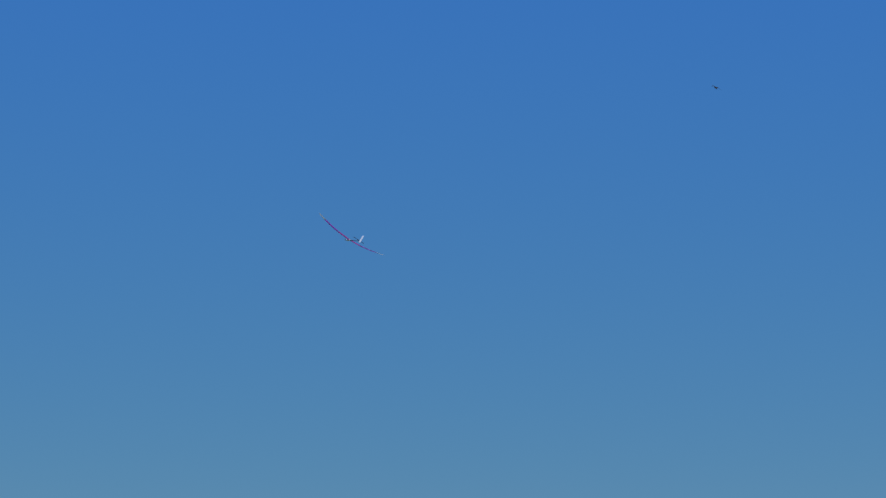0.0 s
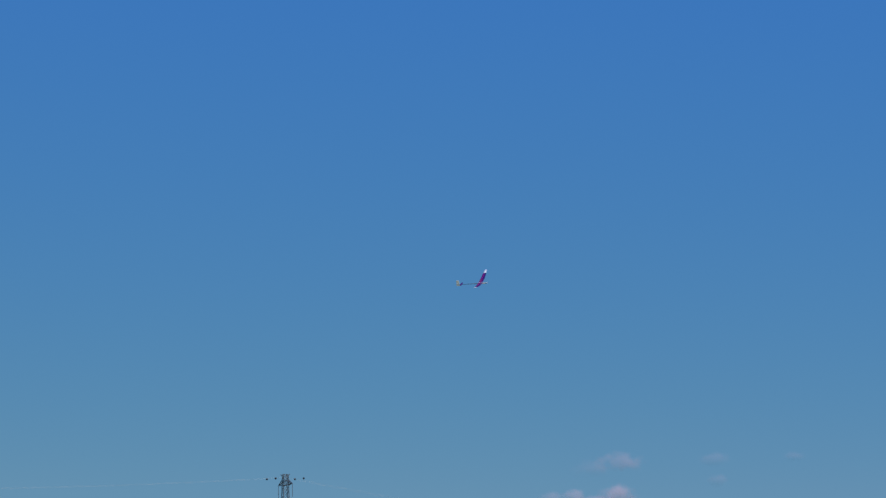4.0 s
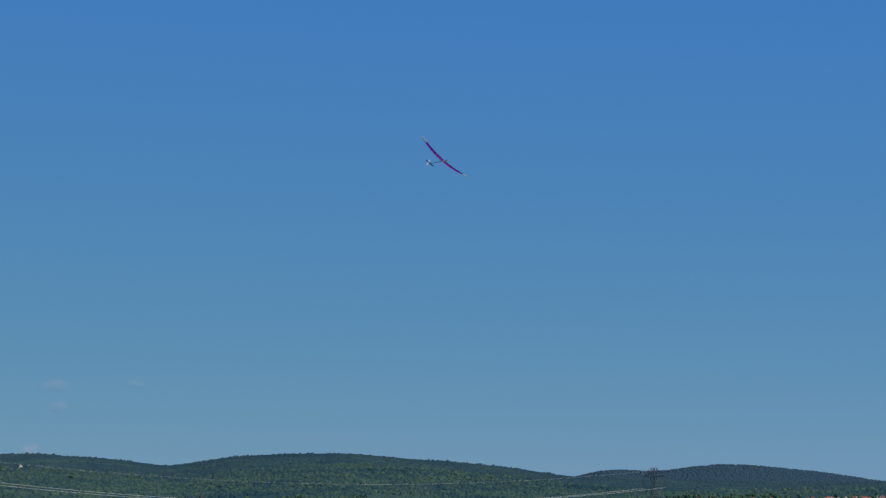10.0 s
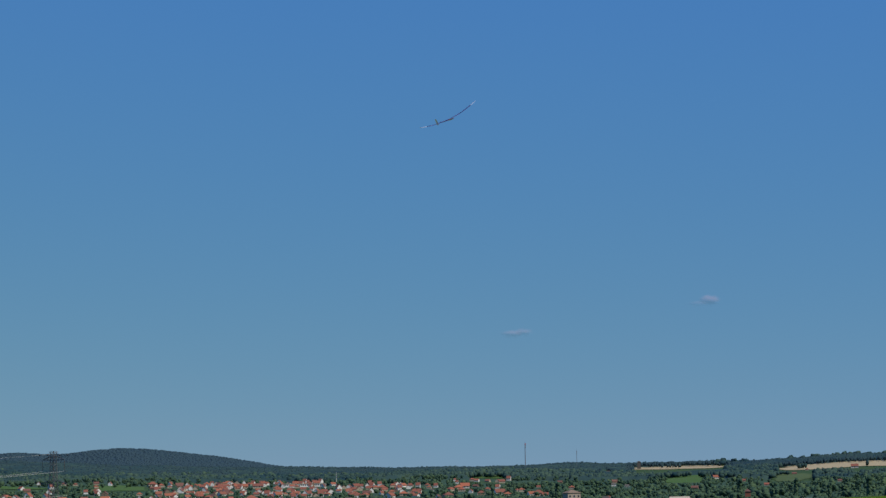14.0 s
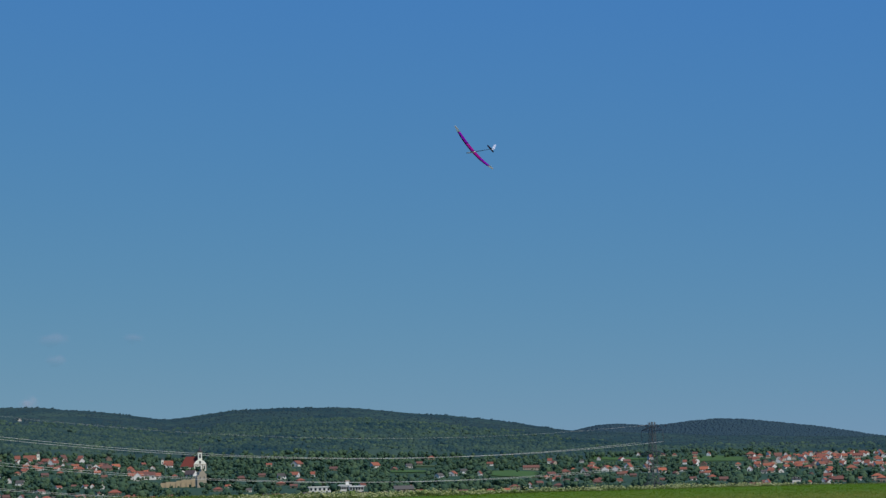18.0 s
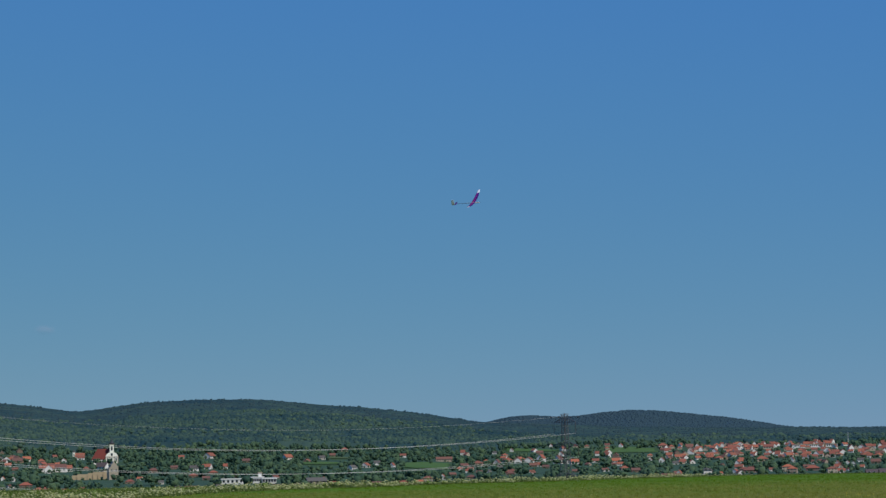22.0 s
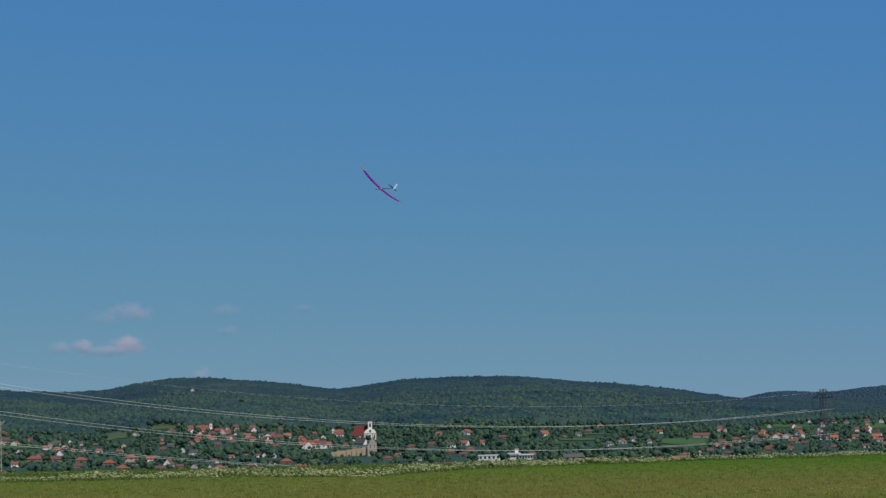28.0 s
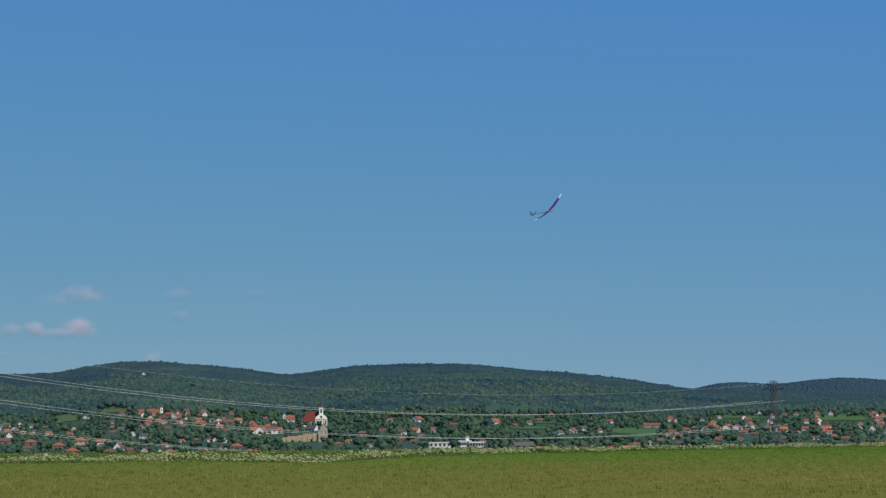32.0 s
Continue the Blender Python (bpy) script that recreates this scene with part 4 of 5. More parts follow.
    outline = [(-3.8, -4), (3.4, -4), (3.4, 10.2), (2.6, 10.3), (1.7, 12.2), (0.9, 12.4), (0.4, 13.8), (-0.5, 13.7), (-1.0, 12.0), (-2.0, 11.5), (-2.4, 9.8), (-3.8, 8.2)]
    body = part("wall", loft(bmesh.new(), [[(x, y, z) for x, z in outline] for y in (0.0, 7.0)]), GATE_STONE, gate)
    for x in (-1.6, 1.6):
        add_window(body, x, 0, 6.2, 1.0, 2.0, "f")
    part("archway", box(bmesh.new(), -1.2, 1.2, -0.06, 0.05, -3, 2.4), PANE, gate, "dark arched gateway")
    block("rectory", "rectory with a dark slate-coloured roof and a white end gable", "house", -4.10, 0.09, 11, 7, 3.2, WHITE, ROOF_SLATE, -38, "gable", 3.4, 3)
    wall = thing("bastion_wall", "long crumbling tan stone retaining wall below the church", "wall")
    az3 = -4.40
    r3 = range_of(az3, -0.14)
    wall.matrix_basis = Matrix.Translation(spot(az3, r3, 0)) @ pose(0, 0, 0, 0, 0, -az3 + 6)
    for k in range(7):
        h = 3.6 + 0.5 * k + 0.3 * math.sin(k * 2.1)
        part("wall_section", box(bmesh.new(), -14 + 4 * k, -10.03 + 4 * k, -0.7, 0.7 + 0.1 * (k % 2), -4, h), STONE, wall)
        part("buttress", box(bmesh.new(), -14.4 + 4 * k, -13.7 + 4 * k, -1.5, -0.7, -4, h * 0.7), STONE, wall)
    BUILT.append((az3, r3, 15, 6, float(ground_z(az3, r3))))


hill_church()


def mast(name, label, az, r, h, foot, red=False):
    ob = thing(name, label, "mast")
    ob.matrix_basis = Matrix.Translation(spot(az, r, -1))
    part("shaft", lathe(bmesh.new(), [(0, foot), (h * 0.6, foot * 0.8), (h, foot * 0.6)], 8), FRAME if name == "village_pole" else MAST, ob)
    for k in range(3):
        z = h - 0.4 - k * 2.6
        part("antenna", box(bmesh.new(), -foot * 1.15, foot * 1.15, -foot * 1.3, -foot * 0.6, z - 1.8, z), BRICK_RED if red and k == 0 else MAST, ob)
    part("spike", rod(bmesh.new(), (0, 0, h), (0, 0, h + 2.5), 0.12), STEEL, ob)
    return ob


mast("radio_mast", "tall grey radio mast on the wooded ridge", 19.23, 3800, 47, 0.85, True)
mast("radio_mast", "slim grey radio mast behind the ridge", 20.52, 3820, 33, 0.5)
mast("village_pole", "pale steel lattice pole among red roofs", 14.48, range_of(14.48, 0.31), 19, 0.5)

# ---- power line ----
PYLON_H = 46.0
ARMS = ((42.4, 7.0), (33.0, 8.6), (20.8, 7.4))   # height above the foot, half length


def half_width(z):
    return 2.7 - 1.6 * z / 34.0 if z < 34 else 1.1 - 0.35 * (z - 34) / 12


def make_pylon(label, steel, arms):
    ob = thing("pylon", label, "pylon", "power line pylons")
    levels = [-4, 4, 10, 15.5, 20.8, 25, 29, 33, 36.2, 39.4, 42.4, 46]
    corner = lambda s, z: Vector((s[0] * half_width(z), s[1] * half_width(z), z))
    sides = [(-1, -1), (1, -1), (1, 1), (-1, 1)]
    for s in sides:
        part("leg", loft(bmesh.new(), [[corner(s, z) + Vector((0.12 * math.cos(a), 0.12 * math.sin(a), 0)) for a in (0.8, 2.37, 3.94, 5.51)] for z in levels]), steel, ob)
    for z0, z1 in zip(levels, levels[1:]):
        for a, b in zip(sides, sides[1:] + sides[:1]):
            part("brace", rod(bmesh.new(), corner(a, z0), corner(b, z1), 0.055), steel, ob)
            part("brace", rod(bmesh.new(), corner(b, z0), corner(a, z1), 0.055), steel, ob)
            part("strut", rod(bmesh.new(), corner(a, z1), corner(b, z1), 0.055), steel, ob)
    for z, reach in ARMS:
        for s in (-1, 1):
            w = half_width(z)
            bm = bmesh.new()
            tip = Vector((0, s * reach, z + 0.3))
            for x in (-w, w):
                rod(bm, (x, s * w, z), tip, 0.12)
                rod(bm, (x, s * w, z + 1.8), tip, 0.10)
            for k in (0.25, 0.5, 0.75):
                a, b = Vector((-w, s * w, z)).lerp(tip, k), Vector((w, s * w, z)).lerp(tip, k)
                c, d = Vector((-w, s * w, z + 1.8)).lerp(tip, k), Vector((w, s * w, z + 1.8)).lerp(tip, k)
                for p, q in ((a, b), (a, c), (b, d), (c, d)):
                    rod(bm, p, q, 0.06)
            arm = part("cross_arm", bm, arms, ob)
            rows = []
            for k in range(18):
                rows += [(z + 0.1 - k * 0.24, 0.05), (z + 0.05 - k * 0.24, 0.10)]
            part("insulator", lathe(bmesh.new(), rows, 6, centre=(0, s * reach, 0)), GLASS_INS, arm)
    bm = bmesh.new()
    for s in (-1, 1):
        rod(bm, (-1.2, s * 1.2, 46), (0, s * 2.2, 45.1), 0.08)
        rod(bm, (1.2, s * 1.2, 46), (0, s * 2.2, 45.1), 0.08)
    part("earth_wire_bracket", bm, steel, ob)
    return ob


def make_slim_pylon(label, lean, peak):
    """A narrow lattice mast, 40 m to its shoulder, with a leaning peak and three short red cross-arms."""
    ob = thing("pylon", label, "pylon", "pale pylons")
    wide = lambda z: 1.45 - 0.6 * z / 40.0
    levels = [-3.0 + 43.0 * k / 15 for k in range(16)]
    sides = [(-1, -1), (1, -1), (1, 1), (-1, 1)]
    corner = lambda q, z: Vector((q[0] * wide(z), q[1] * wide(z), z))
    for q in sides:
        part("leg", rod(bmesh.new(), corner(q, -3), corner(q, 40), 0.13), STEEL_PALE, ob)
        part("peak_leg", rod(bmesh.new(), corner(q, 40), (lean, 0, 40 + peak), 0.12, 0.09), STEEL_PALE, ob)
    for k, (z0, z1) in enumerate(zip(levels, levels[1:])):
        for a, b in zip(sides, sides[1:] + sides[:1]):
            part("brace", rod(bmesh.new(), corner(a if k % 2 else b, z0), corner(b if k % 2 else a, z1), 0.07), STEEL_PALE, ob)
            part("strut", rod(bmesh.new(), corner(a, z1), corner(b, z1), 0.06), STEEL_PALE, ob)
    for z in (1.2, 2.6, 4.0):
        f = z / peak
        if f < 0.9:
            bm = bmesh.new()
            ring = [corner(q, 40).lerp(Vector((lean, 0, 40 + peak)), f) for q in sides]
            for a, b in zip(ring, ring[1:] + ring[:1]):
                rod(bm, a, b, 0.05)
            part("peak_ring", bm, STEEL_PALE, ob)
    for q in (-1, 1):
        part("shoulder", rod(rod(bmesh.new(), (q * 0.85, 0, 40), (q * 2.8, 0, 41.0), 0.12), (q * 0.85, 0, 39), (q * 2.8, 0, 41.0), 0.10), STEEL_PALE, ob)
        for z, reach in ((35.2, 4.2), (25.6, 4.2), (16.8, 3.8)):
            w = wide(z)
            bm = bmesh.new()
            tip = Vector((q * reach, 0, z))
            for y in (-w, w):
                rod(bm, (q * w, y, z), tip, 0.12)
                rod(bm, (q * w, y, z + 1.3), tip, 0.12)
                rod(bm, (-q * w, y, z), (q * w, y, z + 1.3), 0.10)
            for k in (0.3, 0.6):
                rod(bm, Vector((q * w, -w, z)).lerp(tip, k), Vector((q * w, w, z)).lerp(tip, k), 0.08)
                rod(bm, Vector((q * w, -w, z)).lerp(tip, k), Vector((q * w, -w, z + 1.3)).lerp(tip, k), 0.08)
            arm = part("cross_arm", bm, STEEL_RED, ob, "faded red cross-arm")
            rows = []
            for k in range(6):
                rows += [(z - k * 0.2, 0.04), (z - 0.05 - k * 0.2, 0.12)]
            part("insulator", lathe(bmesh.new(), rows, 6, centre=(q * reach, 0, 0)), GLASS_INS, arm)
    return ob


def place_for(az, r, top_el):
    z = 1.7 + r * math.tan(radians(top_el)) - PYLON_H
    return Vector((r * math.sin(radians(az)), r * math.cos(radians(az)), z))


FOOT_A, FOOT_R = place_for(-18.24, 735, 3.41), place_for(7.47, 905, 1.27)
LINE = FOOT_R - FOOT_A
LINE_TURN = math.degrees(math.atan2(LINE.y, LINE.x))
FOOT_L = FOOT_A - Vector((LINE.x * 0.8, LINE.y * 0.8, -6))
pylon = make_pylon("grey steel lattice pylon with three cross-arms", STEEL, STEEL)
pylon.matrix_basis = Matrix.Translation(FOOT_A) @ pose(0, 0, 0, 0, 0, LINE_TURN + 7)
copy_thing(pylon, Matrix.Translation(FOOT_R) @ pose(0, 0, 0, 0, 0, LINE_TURN))
copy_thing(pylon, Matrix.Translation(FOOT_L) @ pose(0, 0, 0, 0, 0, LINE_TURN))
for az, r, el, lean, peak in ((-13.29, 1065, 0.83, -1.6, 7.2), (-13.07, 1100, 0.86, 0.1, 3.0)):
    slim = make_slim_pylon("slim pale lattice pylon with faded red cross-arms behind the meadow", lean, peak)
    slim.matrix_basis = Matrix.Translation(place_for(az, r, el) + Vector((0, 0, PYLON_H - 40))) @ pose(0, 0, 0, 0, 0, -az)
ACROSS = Vector((-math.sin(radians(LINE_TURN)), math.cos(radians(LINE_TURN)), 0))


def cable(name, label, p, q, sag, radius, group):
    bm = bmesh.new()
    n = 40
    pts = [p.lerp(q, k / n) - Vector((0, 0, 4 * sag * (k / n) * (1 - k / n))) for k in range(n + 1)]
    turn = (q - p).to_track_quat("Z", "Y")
    loft(bm, [[pt + turn @ Vector((radius * math.cos(a), radius * math.sin(a), 0)) for a in (0.4, 1.97, 3.54, 5.11)] for pt in pts])
    ob = part(name, bm, WIRE, None, label, smooth=True)
    return tagged(ob, "", "cable", group), pts


SAGS = (14.5, 13.6, 9.2)
for (z, reach), sag in zip(ARMS, SAGS):
    for s in (-1, 1):
        off = ACROSS * (s * reach)
        for a, b, g in ((FOOT_A, FOOT_R, sag), (FOOT_L, FOOT_A, sag * 0.7)):
            cable("conductor", "sagging pale aluminium power cable between pylons", a + off + Vector((0, 0, z - 4.3)), b + off + Vector((0, 0, z - 4.3)), g, 0.042, "power cables")
for s in (-1, 1):
    off = ACROSS * (s * 2.2) + Vector((0, 0, 45.0))
    for a, b, g in ((FOOT_A, FOOT_R, 14.0), (FOOT_L, FOOT_A, 6.0)):
        wire, pts = cable("earth_wire", "thin steel earth wire on the pylon tops", a + off, b + off, g, 0.009, "earth wires")
    along = LINE.normalized()
    for foot, d in ((FOOT_A, -4.6), (FOOT_A, 4.6), (FOOT_R, -4.8), (FOOT_R, 4.8)):
        d -= (1.0 if foot is FOOT_A else 0.2) * s
        bm = bmesh.new()
        bmesh.ops.create_icosphere(bm, subdivisions=2, radius=0.36)
        ball = part("marker_ball", bm, BALL, None, "dark round marker ball on an earth wire", smooth=True)
        tagged(ball, "", "marker", "marker balls")
        ball.location = foot + off + Vector((along.x * d, along.y * d, -0.45))


# ---- trees ----
def ico(level):
    bm = bmesh.new()
    bmesh.ops.create_icosphere(bm, subdivisions=level, radius=1.0)
    v = np.array([tuple(pose(0, 0, 0, 31, 17, 40) @ p.co) for p in bm.verts])
    f = np.array([[q.index for q in face.verts] for face in bm.faces])
    bm.free()
    return v, f


ICO1 = ico(1)
OCTA = (np.array([(1, 0, 0), (-1, 0, 0), (0, 1, 0), (0, -1, 0), (0, 0, 1), (0, 0, -1)], float),
        np.array([(0, 2, 4), (2, 1, 4), (1, 3, 4), (3, 0, 4), (2, 0, 5), (1, 2, 5), (3, 1, 5), (0, 3, 5)]))
GEM = (OCTA[0] @ np.array(pose(0, 0, 0, 28, 35, 20).to_3x3()).T, OCTA[1])
npr = np.random.default_rng(11)


def lumps(centres, sizes, base, rough=0.28):
    """Uneven leafy lumps at many places: arrays of corners and triangles."""
    v0, f0 = base
    n, k = len(centres), len(v0)
    push = 1 + npr.uniform(-rough, rough, (n, k, 1))
    v = v0[None] * push * sizes[:, None, :] + centres[:, None, :]
    f = f0[None] + (np.arange(n) * k)[:, None, None]
    return v.reshape(-1, 3), f.reshape(-1, 3)


def in_patch(az, r):
    hit = np.zeros(len(az), bool)
    az, r = az + 0.22 * mist(az, r, 40, 3), r + 35 * mist(az, r, 55, 6)
    for az0, az1, el0, el1, *_ in PATCHES:
        mid = (az0 + az1) / 2
        hit |= (az > az0) & (az < az1) & (r > range_of(mid, el0) + 10) & (r < range_of(mid, el1) - 45)
    return hit


def shades_house(az, r, top, wide):
    """True for trees that would stand on a building or hide most of it, or hide an open field."""
    bad = np.zeros(len(az), bool)
    el = (ground_z(az, r) + top - 1.7) / r
    for k, (baz, br, half, tall, bz) in enumerate(BUILT):
        off = np.abs(az - baz) * math.pi / 180 * br
        free = (0.10, 0.24, 0.05, 0.34)[k % 4]   # how much of its foot stays behind leaves
        bad |= (off < half * 0.85 + wide * 0.5) & (r < br + half + 3) & (el > (bz + free * tall - 1.7) / br)
        bad |= (off < half + 1.5 + wide * 0.4) & (np.abs(r - br) < half + 4)
    for az0, az1, el0, el1, *_ in PATCHES:
        front = range_of((az0 + az1) / 2, el0)
        bad |= (az > az0) & (az < az1) & (r < front + 20) & (el > math.tan(radians(el0 + 0.2 * (el1 - el0))))
    return bad


def wood_edge(az, r):
    """Where the closed woods begin above the gardens."""
    return np.interp(az, [3.7, 9.9, 18, 27], [2680, 3400, 3400, 2950]) + 70 * mist(az, r, 120, 5)


def strew(n, az0, az1, r0, r1):
    az = npr.uniform(az0, az1, n)
    r = np.sqrt(npr.uniform(r0 * r0, r1 * r1, n))
    return az, r


def grove(name, label, az, r, height, width, base, material, lobes=2, smooth=True, rough=0.3):
    z = ground_z(az, r)
    x, y = r * np.sin(np.radians(az)), r * np.cos(np.radians(az))
    vs, fs, count = [], [], 0
    for k in range(lobes):
        s = width * (0.5 if lobes < 3 else 0.42) if k == 0 else width * npr.uniform(0.2, 0.34, len(az))
        tuft = lobes > 5 and k > 0
        if tuft:
            s = width * npr.uniform(0.13, 0.26, len(az))
        swing = 0.44 if tuft else 0.38
        dx, dy = (0, 0) if k == 0 else (npr.uniform(-swing, swing, len(az)) * width, npr.uniform(-swing, swing, len(az)) * width)
        up = npr.uniform(0.3, 0.94, len(az)) if tuft else npr.uniform(0.5, 0.85, len(az))
        c = np.stack([x + dx, y + dy, z + height * (0.58 if k == 0 else up)], -1)
        v, f = lumps(c, np.stack([s, s, height * (0.45 if k == 0 else 0.16 if tuft else 0.24)], -1), GEM if tuft else base, rough)
        vs.append(v)
        fs.append(f + count)
        count += len(v)
    ob = bulk(name, np.concatenate(vs), np.concatenate(fs), material, smooth=smooth)
    return tagged(ob, label, "trees", kind="stuff")


def understorey():
    """The closed leaf cover between the crowns of the woods."""
    azs, rs = np.arange(-24, 31.01, 0.125), np.arange(2600, 4095, 13.0)
    a, d = np.meshgrid(azs, rs, indexing="ij")
    fa, fd = a.ravel(), d.ravel()
    inside = (fd > wood_edge(fa, fd) - 5) & ~in_patch(fa, fd)
    for az0, az1, el0, el1, *_ in PATCHES:
        inside &= ~((fa > az0 - 0.15) & (fa < az1 + 0.15) & (fd > range_of((az0 + az1) / 2, el0) - (480 if az0 > 20 else 130)) & (fd < range_of((az0 + az1) / 2, el1) + 15))
    for baz, br, half, tall, bz in BUILT:
        inside &= ~((np.abs(fa - baz) * math.pi / 180 * br < half + 9) & (fd > br - 90) & (fd < br + half + 9))
    z = ground_z(fa, fd) + np.where(inside, 6.4 + 0.8 * np.clip((fd - 3400) / 300, 0, 1) + 1.5 * mist(fa, fd, 70, 2) + 0.7 * mist(fa, fd, 23, 7), -1.0)
    v = np.stack([fd * np.sin(np.radians(fa)), fd * np.cos(np.radians(fa)), z], -1)
    i, j = np.meshgrid(np.arange(len(azs) - 1), np.arange(len(rs) - 1), indexing="ij")
    k = (i * len(rs) + j).ravel()
    ob = bulk("understorey", v, np.stack([k, k + len(rs), k + len(rs) + 1, k + 1], -1), LEAF_HAZE_SLOPE, smooth=True)
    tagged(ob, "closed green leaf cover between the crowns of the woods", "trees", kind="stuff")


def garden_scrub():
    """Low bushes and tall herbs that fill the ground between the garden trees."""
    azs, rs = np.arange(-22.5, 30.01, 0.13), np.arange(1284, 3420, 10.0)
    a, d = np.meshgrid(azs, rs, indexing="ij")
    fa, fd = a.ravel(), d.ravel()
    grown = (fd < wood_edge(fa, fd) + 15) & (mist(fa, fd, 75, 3) > -0.62) & ~in_patch(fa, fd)
    for az0, az1, el0, el1, *_ in PATCHES:
        grown &= ~((fa > az0 - 0.1) & (fa < az1 + 0.1) & (fd > range_of((az0 + az1) / 2, el0) - 60) & (fd < range_of((az0 + az1) / 2, el1) + 10))
    for baz, br, half, tall, bz in BUILT:
        grown &= ~((np.abs(fa - baz) * math.pi / 180 * br < half + 3.5) & (fd > br - half - 30) & (fd < br + half + 5))
    z = ground_z(fa, fd) + np.where(grown, 0.7 + 0.4 * mist(fa, fd, 16, 2) + 0.3 * mist(fa, fd, 7, 7), -0.8)
    v = np.stack([fd * np.sin(np.radians(fa)), fd * np.cos(np.radians(fa)), z], -1)
    i, j = np.meshgrid(np.arange(len(azs) - 1), np.arange(len(rs) - 1), indexing="ij")
    k = (i * len(rs) + j).ravel()
    used = grown[k] | grown[k + 1] | grown[k + len(rs)] | grown[k + len(rs) + 1]
    k = k[used]
    ob = bulk("garden_scrub", v, np.stack([k, k + len(rs), k + len(rs) + 1, k + 1], -1), LEAF_NEAR, smooth=True)
    tagged(ob, "low green bushes and herbs between the garden trees", "bushes", kind="stuff")


understorey()
garden_scrub()
far_cover = polar_sheet("far_understorey", np.arange(2.6, 15.4, 0.15), np.arange(4470, 4775, 12.0), LEAF_HAZE_FAR, lift=6.6)
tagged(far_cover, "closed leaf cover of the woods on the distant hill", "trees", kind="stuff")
az, r = strew(70000, -23.5, 30, 2650, 4075)
keep = (r > wood_edge(az, r)) & ~in_patch(az, r) & ~shades_house(az, r, 11.5, 7)
az, r = az[keep], r[keep]
for name, label, pick, leaf in (("forest", "dense mixed green woods covering the hill slopes", r < 3560 + 130 * mist(az, r, 300, 8), LEAF_HAZE_SLOPE), ("upper_forest", "darker woods along the top of the hills, tinted blue for haze", r >= 3560 + 130 * mist(az, r, 300, 8), LEAF_HAZE_UPPER)):
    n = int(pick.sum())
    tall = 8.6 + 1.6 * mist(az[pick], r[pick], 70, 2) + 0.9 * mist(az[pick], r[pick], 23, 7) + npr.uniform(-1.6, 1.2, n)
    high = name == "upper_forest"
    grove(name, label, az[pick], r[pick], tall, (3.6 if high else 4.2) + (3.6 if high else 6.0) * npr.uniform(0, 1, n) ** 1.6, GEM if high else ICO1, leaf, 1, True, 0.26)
az, r = strew(3800, -23.5, 30, 2700, 3620)
keep = (r > wood_edge(az, r) + 20) & ~in_patch(az, r) & ~shades_house(az, r, 12, 9) & (mist(az, r, 160, 3) > -0.1)
az, r = az[keep], r[keep]
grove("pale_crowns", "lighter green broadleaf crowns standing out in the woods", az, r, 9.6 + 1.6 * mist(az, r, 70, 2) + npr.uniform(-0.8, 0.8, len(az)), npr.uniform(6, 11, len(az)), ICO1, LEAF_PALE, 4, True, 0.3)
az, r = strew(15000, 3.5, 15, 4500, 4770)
grove("far_forest", "woods on the distant hill with blue haze in their leaf colour", az, r, npr.uniform(7.8, 9.8, len(az)), npr.uniform(4.5, 9, len(az)), GEM, LEAF_HAZE_FAR, 1, True, 0.1)
az, r = strew(20000, -22.5, 30, 1190, 3560)
keep = (r < wood_edge(az, r) + 60) & (mist(az, r, 75, 3) > np.interp(az, [15.2, 18.8], [-0.5, -0.3])) & ~in_patch(az, r)
az, r = az[keep], r[keep]
h = npr.uniform(3.0, 8.0, len(az))
keep = ~shades_house(az, r, h * 1.15, h * 0.9)
az, r, h = az[keep], r[keep], h[keep]
grove("garden_trees", "dark green garden and orchard trees between the houses", az, r, h, h * npr.uniform(0.75, 1.1, len(az)), ICO1, LEAF_NEAR, 8, True, 0.4)


def hedge_rows():
    """Shrubs and small trees close before and beside the houses, which hide the foot of their walls."""
    az, r, h = [], [], []
    for k, (baz, br, half, tall, bz) in enumerate(BUILT):
        if br > 2600:
            continue
        turn = math.pi / 180 * br
        for _ in range(5):
            side = npr.uniform(-half - 1, half + 1)
            az.append(baz + side / turn)
            r.append(br - half - npr.uniform(3, 9))
            h.append(tall * npr.choice((0.16, 0.26, 0.38, 0.5)) * npr.uniform(0.7, 1.1))
        for _ in range(3):
            side = npr.choice((-1, 1)) * (half + npr.uniform(2.0, 5.0))
            az.append(baz + side / turn)
            r.append(br + npr.uniform(-5, 5))
            h.append(npr.uniform(2.5, 5.5))
    return np.array(az), np.array(r), np.array(h)


az, r, h = hedge_rows()
keep = ~in_patch(az, r)
for baz, br, half, tall, bz in BUILT:
    keep &= ~((np.abs(az - baz) * math.pi / 180 * br < half + 0.4 * h) & (np.abs(r - br) < half + 1))
    keep &= ~((np.abs(az - baz) * math.pi / 180 * br < half * 0.8) & (r < br) & ((ground_z(az, r) + h - 1.7) / r > (bz + 0.58 * tall - 1.7) / br))
az, r, h = az[keep], r[keep], h[keep]
grove("garden_shrubs", "green shrubs and hedges close round the village houses", az, r, h, np.maximum(h, 1.6) * npr.uniform(0.8, 1.3, len(az)), ICO1, LEAF_NEAR, 8, True, 0.4)


